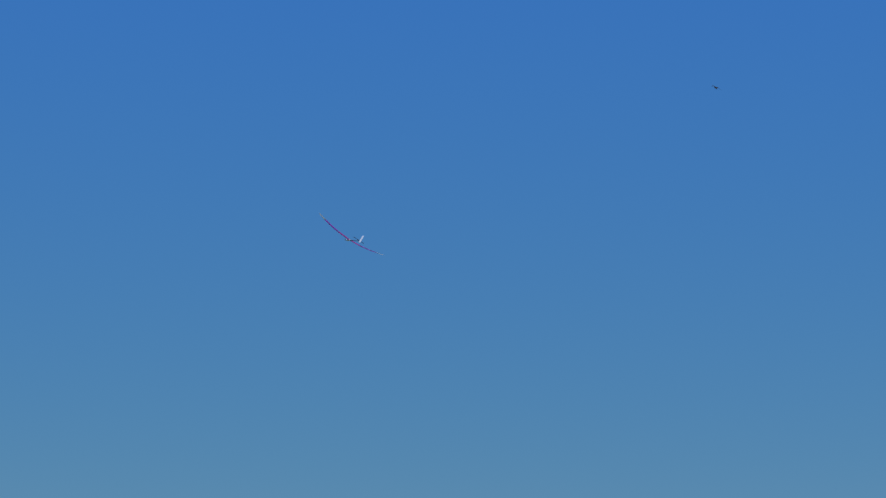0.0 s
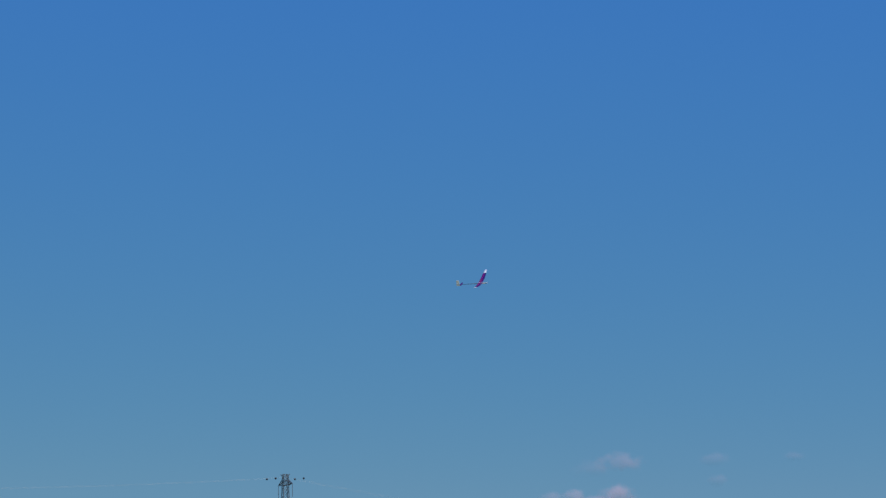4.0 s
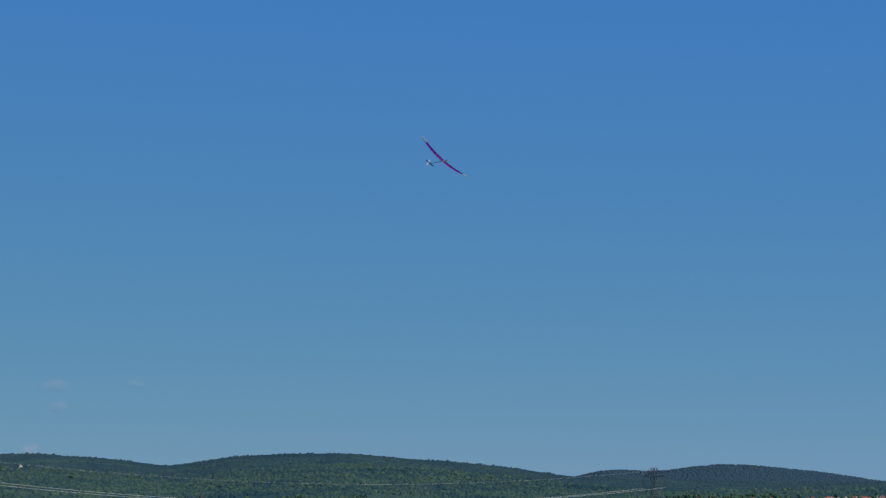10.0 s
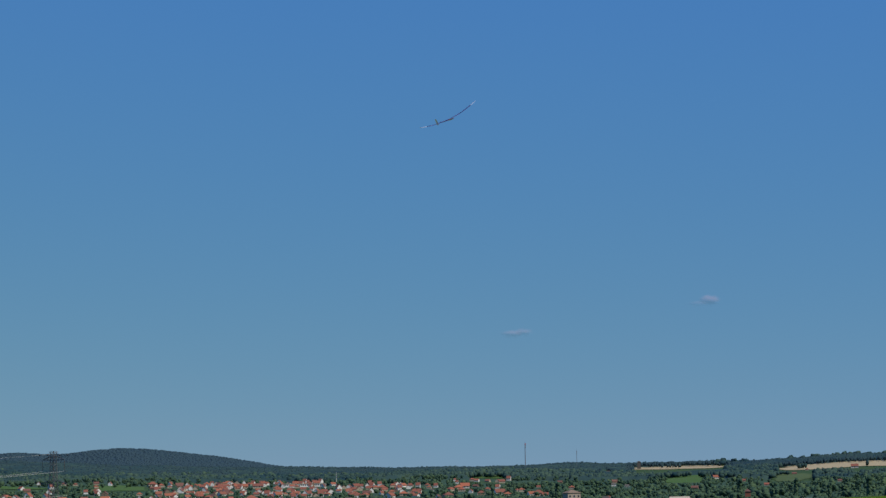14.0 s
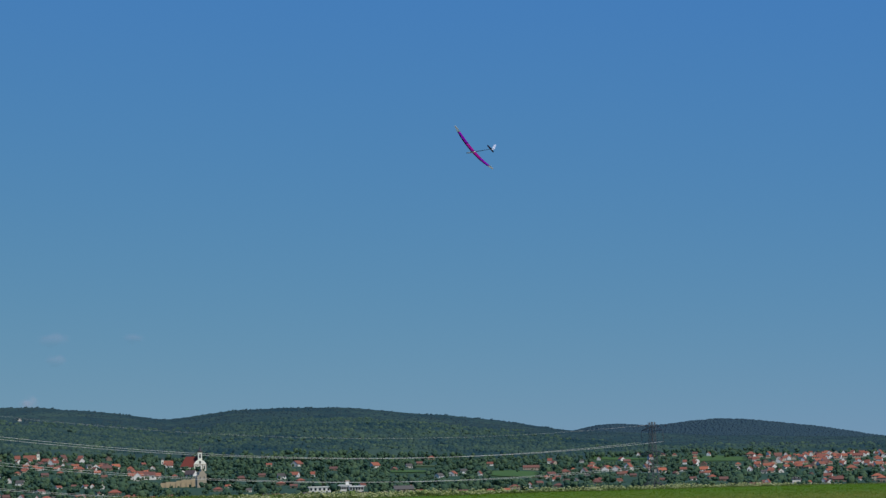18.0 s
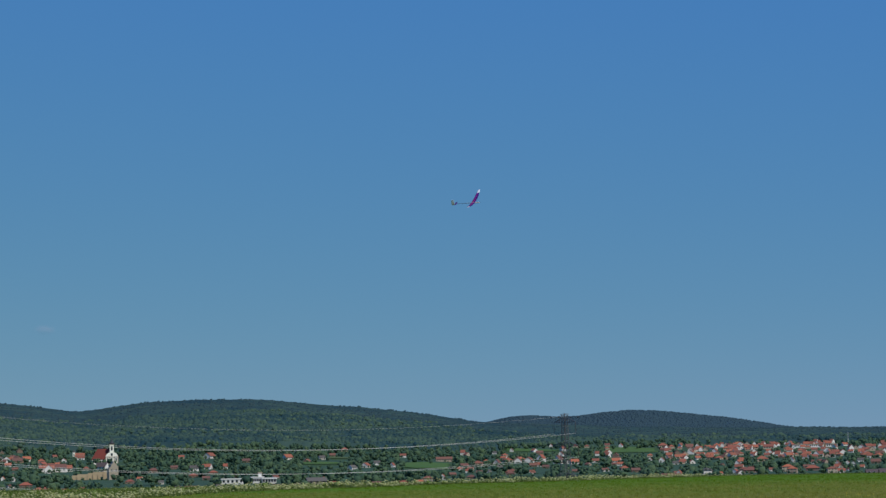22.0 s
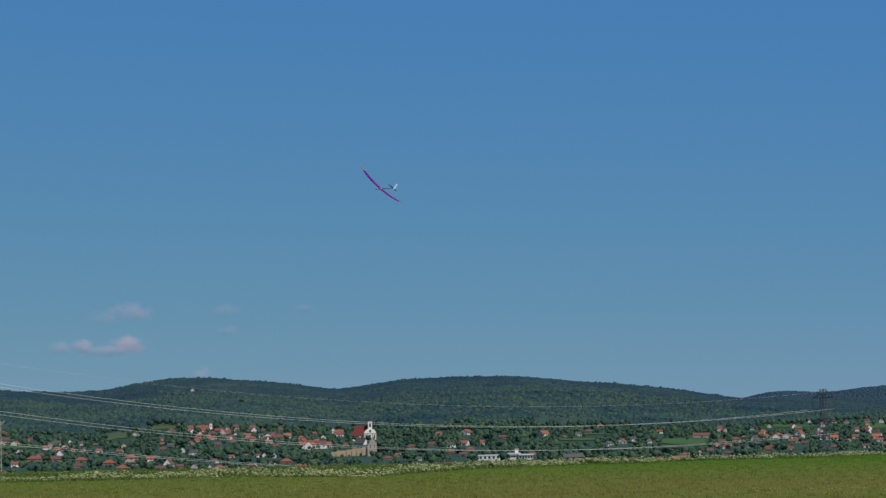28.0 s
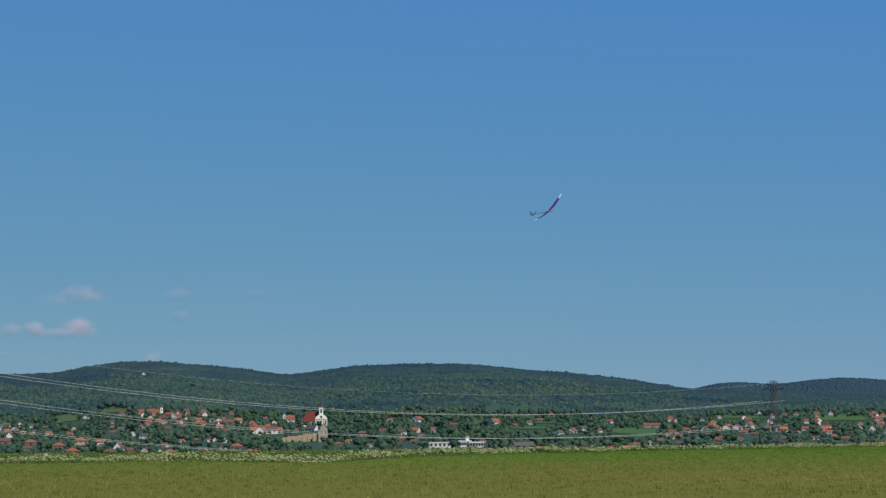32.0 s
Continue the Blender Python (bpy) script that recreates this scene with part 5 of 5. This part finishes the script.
def make_tree(name, label, h, w, lobes, slim, seed):
    ob = thing(name, label, "tree", "village trees")
    q = random.Random(seed)
    bm = rod(bmesh.new(), (0, 0, -1.5), (0, 0, h * 0.4), 0.22, 0.14, 6)
    trunk = part("trunk", bm, BARK, ob)
    for k in range(3):
        a = k * 2.1 + q.random()
        part("limb", rod(bmesh.new(), (0, 0, h * (0.25 + 0.05 * k)), (math.cos(a) * w * 0.25, math.sin(a) * w * 0.25, h * 0.55), 0.1, 0.05, 5), BARK, trunk)
    c, s = [], []
    for k in range(lobes):
        a, d = q.uniform(0, 6.28), q.uniform(0, 0.38) ** 0.8 * w * (0.4 if slim else 1)
        c.append((math.cos(a) * d, math.sin(a) * d, h * q.uniform(0.3 if slim else 0.45, 0.88)))
        t = q.uniform(0.09, 0.19) * w
        s.append((t, t, t * (1.6 if slim else 0.85)))
    v, f = lumps(np.array(c), np.array(s), ICO1, 0.38)
    bulk("crown", v, f, LEAF_NEAR, ob)
    return ob


TREES = [make_tree("tree", "round dark green broadleaf tree in a garden", 10, 9, 58, False, 1),
         make_tree("tree", "wide bright green broadleaf tree in a garden", 8.5, 10, 60, False, 2),
         make_tree("poplar", "slim dark green poplar by the gardens", 15, 4.5, 44, True, 3),
         make_tree("fruit_tree", "small rounded orchard tree", 5.5, 6, 40, False, 4)]
taz, tr = strew(900, -15.2, 28, 1270, 2080)
kind_of = (np.arange(900) * 7 + np.arange(900) // 5) % 4
grown = 0.75 + 0.45 * ((np.arange(900) * 37) % 10) / 10
clear = ~in_patch(taz, tr) & ~shades_house(taz, tr, np.array([10, 8.5, 15, 5.5])[kind_of] * grown, np.array([9, 10, 4.5, 6])[kind_of] * grown)
first = set()
for k in np.flatnonzero(clear)[:200]:
    proto = TREES[kind_of[k]]
    m = Matrix.Translation(spot(float(taz[k]), float(tr[k]), 0)) @ pose(0, 0, 0, 0, 0, int(k) * 47) @ Matrix.Scale(float(grown[k]), 4)
    if proto.name in first:
        copy_thing(proto, m)
    else:
        first.add(proto.name)
        proto.matrix_basis = m
ridge_az, ridge_r = strew(170, 25.75, 31, 3985, 4030)
ridge_az = np.concatenate([ridge_az, npr.uniform(23.95, 24.75, 22)])
ridge_r = np.concatenate([ridge_r, npr.uniform(3900, 3960, 22)])
grove("ridge_trees", "row of tall trees on the ridge behind the corn", ridge_az, ridge_r, npr.uniform(7, 13, 192), npr.uniform(8, 14, 192), ICO1, LEAF_HAZE_SLOPE, 2)


# ---- meadow growth ----
def blades(az, r, height, width, per, lean=0.35):
    """Tufts of narrow pointed blades."""
    n = len(az)
    x, y, z = r * np.sin(np.radians(az)), r * np.cos(np.radians(az)), ground_z(az, r) + 0.03
    a = npr.uniform(0, 2 * np.pi, (n, per))
    h = height[:, None] * npr.uniform(0.55, 1.1, (n, per))
    w = width * npr.uniform(0.6, 1.3, (n, per))
    px = x[:, None] + npr.uniform(-0.12, 0.12, (n, per))
    py = y[:, None] + npr.uniform(-0.12, 0.12, (n, per))
    pz = np.repeat(z[:, None], per, 1)
    tip = np.stack([px + np.cos(a) * h * lean, py + np.sin(a) * h * lean, pz + h], -1)
    side = np.stack([-np.sin(a) * w, np.cos(a) * w, 0 * w], -1)
    root = np.stack([px, py, pz - 0.02], -1)
    v = np.stack([root - side, root + side, tip], 2).reshape(-1, 3)
    return v, np.arange(len(v)).reshape(-1, 3)


az, r = strew(47000, -17, 32, 46, 250)
ob = bulk("grass", *blades(az, r, npr.uniform(0.05, 0.11, len(az)), 0.012, 6, 0.6), BLADE)
tagged(ob, "short tufts of green and straw-coloured meadow grass", "grass", kind="stuff")


az, r = strew(18000, -17, 32, 46, 165)
keep = mist(az, r, 7, 3) > -0.35
ob = bulk("dry_stalks", *blades(az[keep], r[keep], npr.uniform(0.08, 0.2, keep.sum()), 0.009, 4, 0.45), STALK)
tagged(ob, "thin straw-coloured seed stalks in the meadow", "grass", kind="stuff")


def flower_heads(az, r, z, size, material, name, label, base=OCTA):
    x, y = r * np.sin(np.radians(az)), r * np.cos(np.radians(az))
    c = np.stack([x, y, ground_z(az, r) + z], -1)
    v, f = lumps(c, np.stack([size, size, size * 0.5], -1), base, 0.2)
    return tagged(bulk(name, v, f, material), label, "flowers", kind="stuff")


az, r = strew(4200, -17, 32, 50, 105)
keep = mist(az, r, 10, 9) > 0.45
flower_heads(az[keep], r[keep], npr.uniform(0.2, 0.34, keep.sum()), npr.uniform(0.012, 0.03, keep.sum()), YELLOW, "yellow_flowers", "scattered small yellow meadow flowers")
az, r = strew(900, -17, 32, 55, 170)
flower_heads(az, r, npr.uniform(0.2, 0.3, len(az)), npr.uniform(0.012, 0.03, len(az)), UMBEL, "white_flowers", "scattered tiny white meadow flowers")


def weed_band(n, depth, low, high):
    """Places along the meadow's far edge, where the weeds stand tall at one end and thin out at the other."""
    az = npr.uniform(-19, 32, n)
    near = soft_curve(az, [-19, -14, -7, -3.7, -0.2, 3.2, 7.7, 12, 32], [164, 160, 152, 146, 178, 204, 232, 246, 248], 0.8)
    tall = np.interp(az, [-19, -12, -8, -4, -1, 4, 8, 12, 18, 32], [0.5, 0.62, 0.9, 0.85, 0.9, 0.85, 0.75, 0.4, 0.2, 0.16])
    r = near + npr.uniform(0, depth, n) + 7 * mist(az, near, 14, 8)
    clump = np.clip(0.62 + 0.75 * mist(az, r, 5, 9), 0.22, 1.25)
    return az, r, npr.uniform(low, high, n) * tall * clump


az, r, h = weed_band(26000, 28, 0.2, 0.62)
ob = bulk("tall_weeds", *blades(az, r, h * (0.75 + 0.25 * mist(az, r, 9, 5)), 0.04, 4, 0.6), WEED)
tagged(ob, "tangled tall green weeds along the meadow's edge", "weeds", kind="stuff")
az = npr.uniform(-19, 4, 9000)
r = npr.uniform(172, 258, 9000)
r = r + np.interp(az, [-19, -4, 4], [0, 0, 45]) * (258 - r) / 86
h = npr.uniform(0.12, 0.34, 9000) * np.clip(0.7 + 0.6 * mist(az, r, 8, 3), 0.2, 1.2)
ob = bulk("rank_grass", *blades(az, r, h, 0.05, 4, 0.5), WEED)
tagged(ob, "rank dark grass behind the flowering weeds", "weeds", kind="stuff")
keep = mist(az, r, 9, 4) > 0.3
flower_heads(az[keep], r[keep], h[keep], npr.uniform(0.03, 0.08, keep.sum()), UMBEL, "scattered_umbels", "white umbels scattered in the rank grass")
az, r, h = weed_band(34000, 27, 0.2, 0.7)
keep = (mist(az, r, 6, 2) > 0.24) & ((az < 11) | (mist(az, r, 15, 4) > 0.45))
flower_heads(az[keep], r[keep], h[keep] * 0.95, npr.uniform(0.035, 0.12, keep.sum()), UMBEL, "white_umbels", "flat white umbels of tall weeds at the meadow's edge")


az, r, h = weed_band(4600, 27, 0.26, 0.6)
keep = (mist(az, r, 8, 6) > 0.08) & (az < 12 + 4 * mist(az, r, 20, 1))
grove("flowering_weeds", "pale lumpy mounds of flowering weeds at the meadow's edge", az[keep], r[keep], h[keep], h[keep] * npr.uniform(0.6, 1.1, keep.sum()), ICO1, PALE_WEED, 5, False, 0.6)


# ---- clouds ----
def cloud(az, el, wide, high, vapour=CLOUD, dist=4550.0):
    """A thin sheet of vapour, bulged towards the eye."""
    bm = bmesh.new()
    n, m = 20, 10
    w, h = dist * radians(wide), dist * radians(high)
    grid = [[bm.verts.new((w * (i / n - 0.5), -12 * math.cos((i / n - 0.5) * 3) * math.cos((j / m - 0.5) * 3), h * (j / m - 0.5))) for j in range(m + 1)] for i in range(n + 1)]
    for i in range(n):
        for j in range(m):
            bm.faces.new((grid[i][j], grid[i + 1][j], grid[i + 1][j + 1], grid[i][j + 1]))
    ob = part("cloud", bm, vapour, None, "small faint pinkish-white cloud low in the sky", smooth=True)
    tagged(ob, "", "cloud", "small clouds", "structure")
    ob.matrix_basis = Matrix.Translation(EYE + toward(az, el) * dist) @ pose(0, 0, 0, 0, 0, -az)
    ob.visible_shadow = False
    return ob


cloud(-9.95, 2.72, 1.35, 0.62)
cloud(-9.85, 2.80, 0.9, 0.58)
cloud(-11.02, 2.72, 0.85, 0.46)
cloud(-11.6, 2.68, 0.9, 0.5, WISP)
cloud(-10.4, 2.6, 1.9, 0.4, WISP)
cloud(-9.85, 3.55, 1.5, 0.7, WISP)
cloud(-9.62, 3.50, 0.6, 0.5, FAINT)
cloud(-10.6, 3.40, 1.4, 0.5, FAINT)
cloud(-8.15, 1.98, 0.7, 0.5)
cloud(-7.5, 3.55, 1.1, 0.45, FAINT)
cloud(-7.45, 3.05, 0.7, 0.4, FAINT)
cloud(-5.5, 3.58, 0.8, 0.35, FAINT)
cloud(18.95, 4.05, 0.8, 0.26, WISP)
cloud(19.25, 4.08, 0.7, 0.26, WISP)
cloud(23.95, 4.78, 0.8, 0.36)
cloud(23.6, 4.70, 0.8, 0.24, FAINT)


# ---- glider ----
def wing_ring(y, z, chord, thick, lead):
    """A closed wing section at span y; x runs forward."""
    prof = [(0.0, 0.0), (0.04, 0.035), (0.15, 0.068), (0.35, 0.078), (0.65, 0.05), (1.0, 0.006), (1.0, -0.004), (0.65, -0.004), (0.35, -0.014), (0.1, -0.022)]
    return [(lead - c * chord, y, z + t * chord * thick) for c, t in prof]


STATIONS = [(0.0, 0.030, 0.250), (0.62, 0.062, 0.245), (1.05, 0.120, 0.225), (1.42, 0.200, 0.190), (1.68, 0.262, 0.145), (1.82, 0.300, 0.085)]


def station(y):
    ys = [s[0] for s in STATIONS]
    return y, float(np.interp(y, ys, [s[1] for s in STATIONS])), float(np.interp(y, ys, [s[2] for s in STATIONS]))


def make_glider():
    ob = thing("model_glider", "radio-controlled model glider with purple and magenta film wings and white tips", "glider")
    for s in (-1, 1):
        for name, y0, y1, film, label in (("inner_wing_panel", 0.0, 0.62, FILM_MAGENTA, "magenta film wing panel"), ("outer_wing_panel", 0.62, 1.42, FILM_PURPLE, "purple film wing panel"), ("wing_tip", 1.42, 1.82, FILM_WHITE, "white film wing tip")):
            rings = []
            for k in range(6):
                y, z, c = station(y0 + (y1 - y0) * k / 5)
                rings.append(wing_ring(s * y, z, c, 1.0, 0.09 - (0.25 - c) * 0.3))
            panel = part(name, loft(bmesh.new(), rings), film, ob, label, smooth=True)
            if name != "wing_tip":
                skin = []
                for ring in rings:
                    up = [Vector(q) for q in (ring[9], *ring[0:4])]
                    heart = (Vector(ring[3]) + Vector(ring[8])) / 2
                    skin.append([q + (q - heart).normalized() * 0.0028 for q in up] + [q + (q - heart).normalized() * 0.0008 for q in up[::-1]])
                part("upper_skin", loft(bmesh.new(), skin), FILM_PLUM if film is FILM_MAGENTA else FILM_NAVY, panel, "dark purple film along the wing's front", smooth=True)
                y, z, c = station(y0 + 0.02)
                y2, z2, c2 = station(y1 - 0.02)
                bm = loft(bmesh.new(), [[(0.09 - cc * 0.78, s * yy, zz + 0.030 * cc), (0.09 - cc * 0.79, s * yy, zz + 0.034 * cc), (0.09 - cc * 0.80, s * yy, zz + 0.028 * cc)] for yy, zz, cc in ((y, z, c), (y2, z2, c2))])
                part("aileron_gap", bm, CARBON, panel)
    part("pod", lathe(bmesh.new(), [(0.40, 0.006), (0.37, 0.022), (0.28, 0.034), (0.12, 0.038), (-0.05, 0.034), (-0.22, 0.02)], 12, "x"), POD, ob, smooth=True)
    part("canopy", lathe(bmesh.new(), [(0.33, 0.004), (0.28, 0.018), (0.18, 0.022), (0.08, 0.018), (0.04, 0.004)], 10, "x", (0, 0, 0.018)), CARBON, ob, smooth=True)
    part("pylon_mount", box(bmesh.new(), -0.14, 0.06, -0.018, 0.018, 0.02, 0.05), POD, ob)
    part("boom", lathe(bmesh.new(), [(-0.2, 0.02), (-0.8, 0.014), (-1.46, 0.009)], 8, "x"), CARBON, ob, smooth=True)
    stab = [(-0.30, 0.085), (-0.12, 0.125), (0.12, 0.125), (0.30, 0.085)]
    part("tailplane", loft(bmesh.new(), [wing_ring(y, 0.03, c, 0.6, -1.13 - (0.125 - c) * 0.4) for y, c in stab]), FILM_PLUM, ob, "dark purple tailplane", smooth=True)

    def fin_ring(z, chord, lead):
        return [(x, y - 0.0, z) for x, y in ((lead, 0), (lead - chord * 0.3, 0.009), (lead - chord, 0.002), (lead - chord, -0.002), (lead - chord * 0.3, -0.009))]

    part("fin", loft(bmesh.new(), [fin_ring(-0.07, 0.06, -1.31), fin_ring(0.0, 0.08, -1.29), fin_ring(0.27, 0.06, -1.33)]), FILM_TAIL, ob, "white fin")
    part("rudder", loft(bmesh.new(), [fin_ring(-0.07, 0.11, -1.372), fin_ring(0.0, 0.125, -1.372), fin_ring(0.27, 0.085, -1.392)]), FILM_TAIL, ob, "white rudder")
    part("spinner", lathe(bmesh.new(), [(0.43, 0.003), (0.415, 0.014), (0.398, 0.019)], 10, "x"), CARBON, ob, smooth=True)
    for s in (-1, 1):
        bm = loft(bmesh.new(), [[(0.392, s * 0.018, 0.006), (0.398, s * 0.018, -0.006), (0.39, s * 0.018, -0.006)], [(0.33, s * 0.03, 0.02), (0.335, s * 0.032, 0.004), (0.325, s * 0.03, 0.004)], [(0.2, s * 0.042, 0.012), (0.205, s * 0.044, 0.0), (0.195, s * 0.042, 0.0)]])
        part("folded_propeller_blade", bm, CARBON, ob)
    return ob


glider = make_glider()


def make_bird():
    ob = thing("bird", "small dark swift gliding fast across the sky", "bird", "birds")
    part("body", lathe(bmesh.new(), [(0.09, 0.004), (0.07, 0.016), (0.02, 0.024), (-0.05, 0.016), (-0.10, 0.005)], 8, "x"), FEATHER, ob, smooth=True)
    for s in (-1, 1):
        part("wing", loft(bmesh.new(), [[(0.045, s * 0.01, 0.006), (0.0, s * 0.01, 0.012), (-0.02, s * 0.01, 0.0)], [(0.05, s * 0.10, 0.022), (0.03, s * 0.10, 0.026), (0.0, s * 0.10, 0.02)], [(-0.05, s * 0.20, 0.012), (-0.055, s * 0.20, 0.014), (-0.06, s * 0.20, 0.012)]]), FEATHER, ob)
        part("tail_feather", loft(bmesh.new(), [[(-0.09, s * 0.004, 0.002), (-0.10, s * 0.012, 0.002), (-0.10, s * 0.002, -0.002)], [(-0.16, s * 0.025, 0.001), (-0.162, s * 0.028, 0.001), (-0.162, s * 0.024, -0.001)]]), FEATHER, ob)
    return ob


bird_a = make_bird()
bird_b = copy_thing(bird_a, Matrix.Identity(4))


# ---- what moves ----
# seconds, place, heading, bank and pitch of the glider in metres and degrees
FLIGHT = [
    (0.0, -41.64, 89.21, 21.31, -47.0, 27.3, 12.6),
    (0.3, -42.59, 91.84, 21.54, -48.3, 24.5, 1.1),
    (0.6, -43.00, 94.44, 21.74, -28.7, 27.4, 1.9),
    (0.9, -43.06, 97.87, 21.99, -9.7, 31.3, 14.9),
    (1.0, -43.07, 99.20, 22.11, -6.6, 33.0, 14.0),
    (1.2, -43.65, 101.96, 22.18, 2.0, 35.5, 11.6),
    (1.4, -44.57, 104.94, 22.33, 8.6, 36.3, 10.6),
    (2.0, -46.16, 116.97, 22.17, 27.5, 29.3, 2.7),
    (2.2, -46.20, 120.15, 22.07, 25.9, 24.5, -0.6),
    (2.5, -45.37, 124.05, 21.91, 40.6, 17.8, -4.0),
    (4.5, -25.54, 130.69, 20.53, 95.3, 26.8, 0.2),
    (4.8, -23.09, 131.41, 20.50, 100.0, 24.0, -0.9),
    (5.0, -21.21, 131.77, 20.78, 106.8, 21.6, -1.9),
    (5.4, -18.41, 133.17, 20.48, 123.7, 17.6, -1.5),
    (6.0, -13.87, 134.08, 20.58, 137.3, 17.6, -2.0),
    (7.0, -7.54, 133.73, 20.52, 148.4, 16.3, -1.1),
    (7.5, -5.23, 135.85, 21.44, 155.4, 12.2, 1.2),
    (8.0, -3.06, 133.13, 21.96, 167.8, 10.5, -1.3),
    (8.5, -1.41, 132.21, 22.76, 170.4, 2.0, -2.9),
    (9.0, 0.20, 131.40, 23.33, 154.4, -13.5, -0.3),
    (9.3, 1.58, 129.40, 23.26, 152.4, -27.0, -0.2),
    (9.6, 2.70, 125.89, 22.52, 147.8, -34.3, -4.9),
    (10.0, 4.91, 120.14, 20.95, 145.2, -32.2, -1.1),
    (10.3, 7.74, 117.86, 20.61, 141.9, -27.6, 1.1),
    (10.6, 10.20, 117.92, 19.46, 140.1, -22.2, 0.3),
    (11.0, 14.05, 117.56, 19.05, 131.9, -11.6, -0.9),
    (11.3, 17.04, 115.62, 18.61, 130.3, -4.2, 0.2),
    (11.6, 19.74, 113.28, 18.46, 130.7, 4.6, 3.1),
    (12.0, 23.15, 111.50, 18.56, 137.3, 17.9, 0.9),
    (12.3, 26.10, 111.35, 18.83, 146.2, 25.7, 1.4),
    (12.6, 28.03, 111.00, 19.75, 146.7, 27.3, 4.1),
    (13.0, 30.71, 109.60, 20.34, 150.9, 24.5, 5.7),
    (13.5, 33.41, 109.05, 21.01, 158.0, 24.7, 2.0),
    (15.5, 35.73, 117.03, 20.72, 221.8, 31.8, -8.4),
    (16.0, 31.08, 115.35, 19.97, 240.2, 27.9, -6.0),
    (16.3, 27.17, 114.27, 19.54, 249.1, 28.4, -6.7),
    (16.6, 23.61, 113.07, 19.09, 264.3, 28.3, -4.4),
    (17.0, 18.13, 112.50, 18.72, 277.4, 31.6, -1.7),
    (17.3, 14.18, 112.80, 18.60, 285.4, 34.0, -1.2),
    (17.6, 10.84, 114.04, 18.50, 296.7, 35.5, -1.2),
    (18.0, 6.36, 116.89, 18.48, 311.9, 33.1, -1.4),
    (18.3, 4.32, 119.99, 18.50, 325.5, 31.3, 0.1),
    (18.6, 1.90, 124.37, 18.65, 333.7, 30.7, 1.4),
    (19.0, 0.09, 131.10, 19.00, 345.6, 31.0, 9.1),
    (19.5, -0.42, 135.63, 19.01, 365.8, 29.1, 0.1),
    (20.0, 0.56, 139.15, 19.01, 396.3, 30.0, 5.8),
    (20.3, 1.59, 141.44, 18.93, 408.5, 30.7, 3.8),
    (20.6, 3.37, 143.42, 19.05, 417.6, 33.6, 2.3),
    (21.0, 5.75, 145.55, 18.93, 434.0, 32.6, 1.6),
    (21.3, 8.11, 146.04, 18.66, 445.7, 30.8, 0.2),
    (21.6, 10.28, 145.78, 18.29, 455.7, 28.1, -0.2),
    (22.0, 13.40, 143.94, 18.50, 469.6, 24.4, 0.9),
    (22.3, 14.94, 141.63, 18.93, 485.3, 21.6, 0.7),
    (22.6, 17.01, 138.98, 19.06, 493.9, 22.3, 1.7),
    (23.0, 18.78, 134.61, 19.17, 508.4, 22.2, 0.9),
    (23.5, 19.95, 128.64, 18.95, 523.7, 22.1, 0.5),
    (24.0, 20.33, 124.38, 18.79, 535.9, 23.2, -0.8),
    (24.5, 19.96, 121.38, 18.66, 550.8, 27.1, -2.6),
    (26.5, 7.67, 115.24, 16.17, 620.9, 28.5, -8.4),
    (26.8, 4.31, 115.52, 15.95, 632.1, 30.0, -7.4),
    (27.1, 1.07, 116.39, 15.72, 645.3, 31.5, -5.4),
    (27.4, -2.20, 117.85, 15.59, 656.9, 33.6, -4.4),
    (27.7, -4.75, 119.81, 15.69, 670.2, 32.7, 1.7),
    (28.0, -7.50, 122.46, 15.82, 681.4, 33.3, 4.1),
    (28.3, -9.38, 124.49, 16.12, 687.1, 32.2, 7.1),
    (28.6, -10.16, 123.68, 16.42, 697.0, 35.3, -1.0),
    (29.0, -11.16, 125.08, 16.23, 716.8, 38.6, 0.1),
    (29.3, -11.06, 127.19, 16.06, 737.0, 41.3, 4.9),
    (29.6, -10.12, 129.98, 15.55, 752.0, 38.9, 0.1),
    (29.8, -9.18, 132.00, 15.33, 761.2, 38.3, -2.3),
    (30.0, -8.77, 134.03, 15.30, 771.4, 36.0, -3.6),
    (30.3, -7.16, 136.95, 15.04, 785.8, 31.8, -1.8),
    (30.6, -4.88, 139.16, 14.81, 797.7, 27.8, -1.2),
    (30.8, -3.40, 140.21, 14.70, 806.8, 27.1, 0.8),
    (31.0, -1.80, 140.95, 14.69, 813.6, 27.8, 2.5),
    (31.3, 0.22, 141.56, 14.80, 826.0, 30.0, 4.9),
    (31.6, 2.81, 141.57, 15.18, 835.0, 30.5, 6.8),
    (32.0, 4.82, 142.08, 15.64, 848.5, 31.6, 5.3),
]


def motions():
    walk(glider, [(t, pose(x, y, z, bank, -pitch, 90 - heading)) for t, x, y, z, heading, bank, pitch in FLIGHT])

    def cross(bird, t0, p, v):
        """A straight, even flight through p at t0."""
        turn = math.degrees(math.atan2(v.y, v.x))
        climb = math.degrees(math.atan2(v.z, math.hypot(v.x, v.y)))
        walk(bird, [(t, Matrix.Translation(p + v * (t - t0)) @ pose(0, 0, 0, 12, -climb, turn)) for t in (0.0, 8.0, 16.0, 24.0, 32.0)])

    cross(bird_a, 0.0, EYE + toward(-15.46, 14.81) * 70.4, Vector((-9.2, 7.6, 10.1)))
    cross(bird_b, 9.0, EYE + toward(4.34, 10.98) * 68.1, Vector((29, 4.5, 5.3)))


motions()
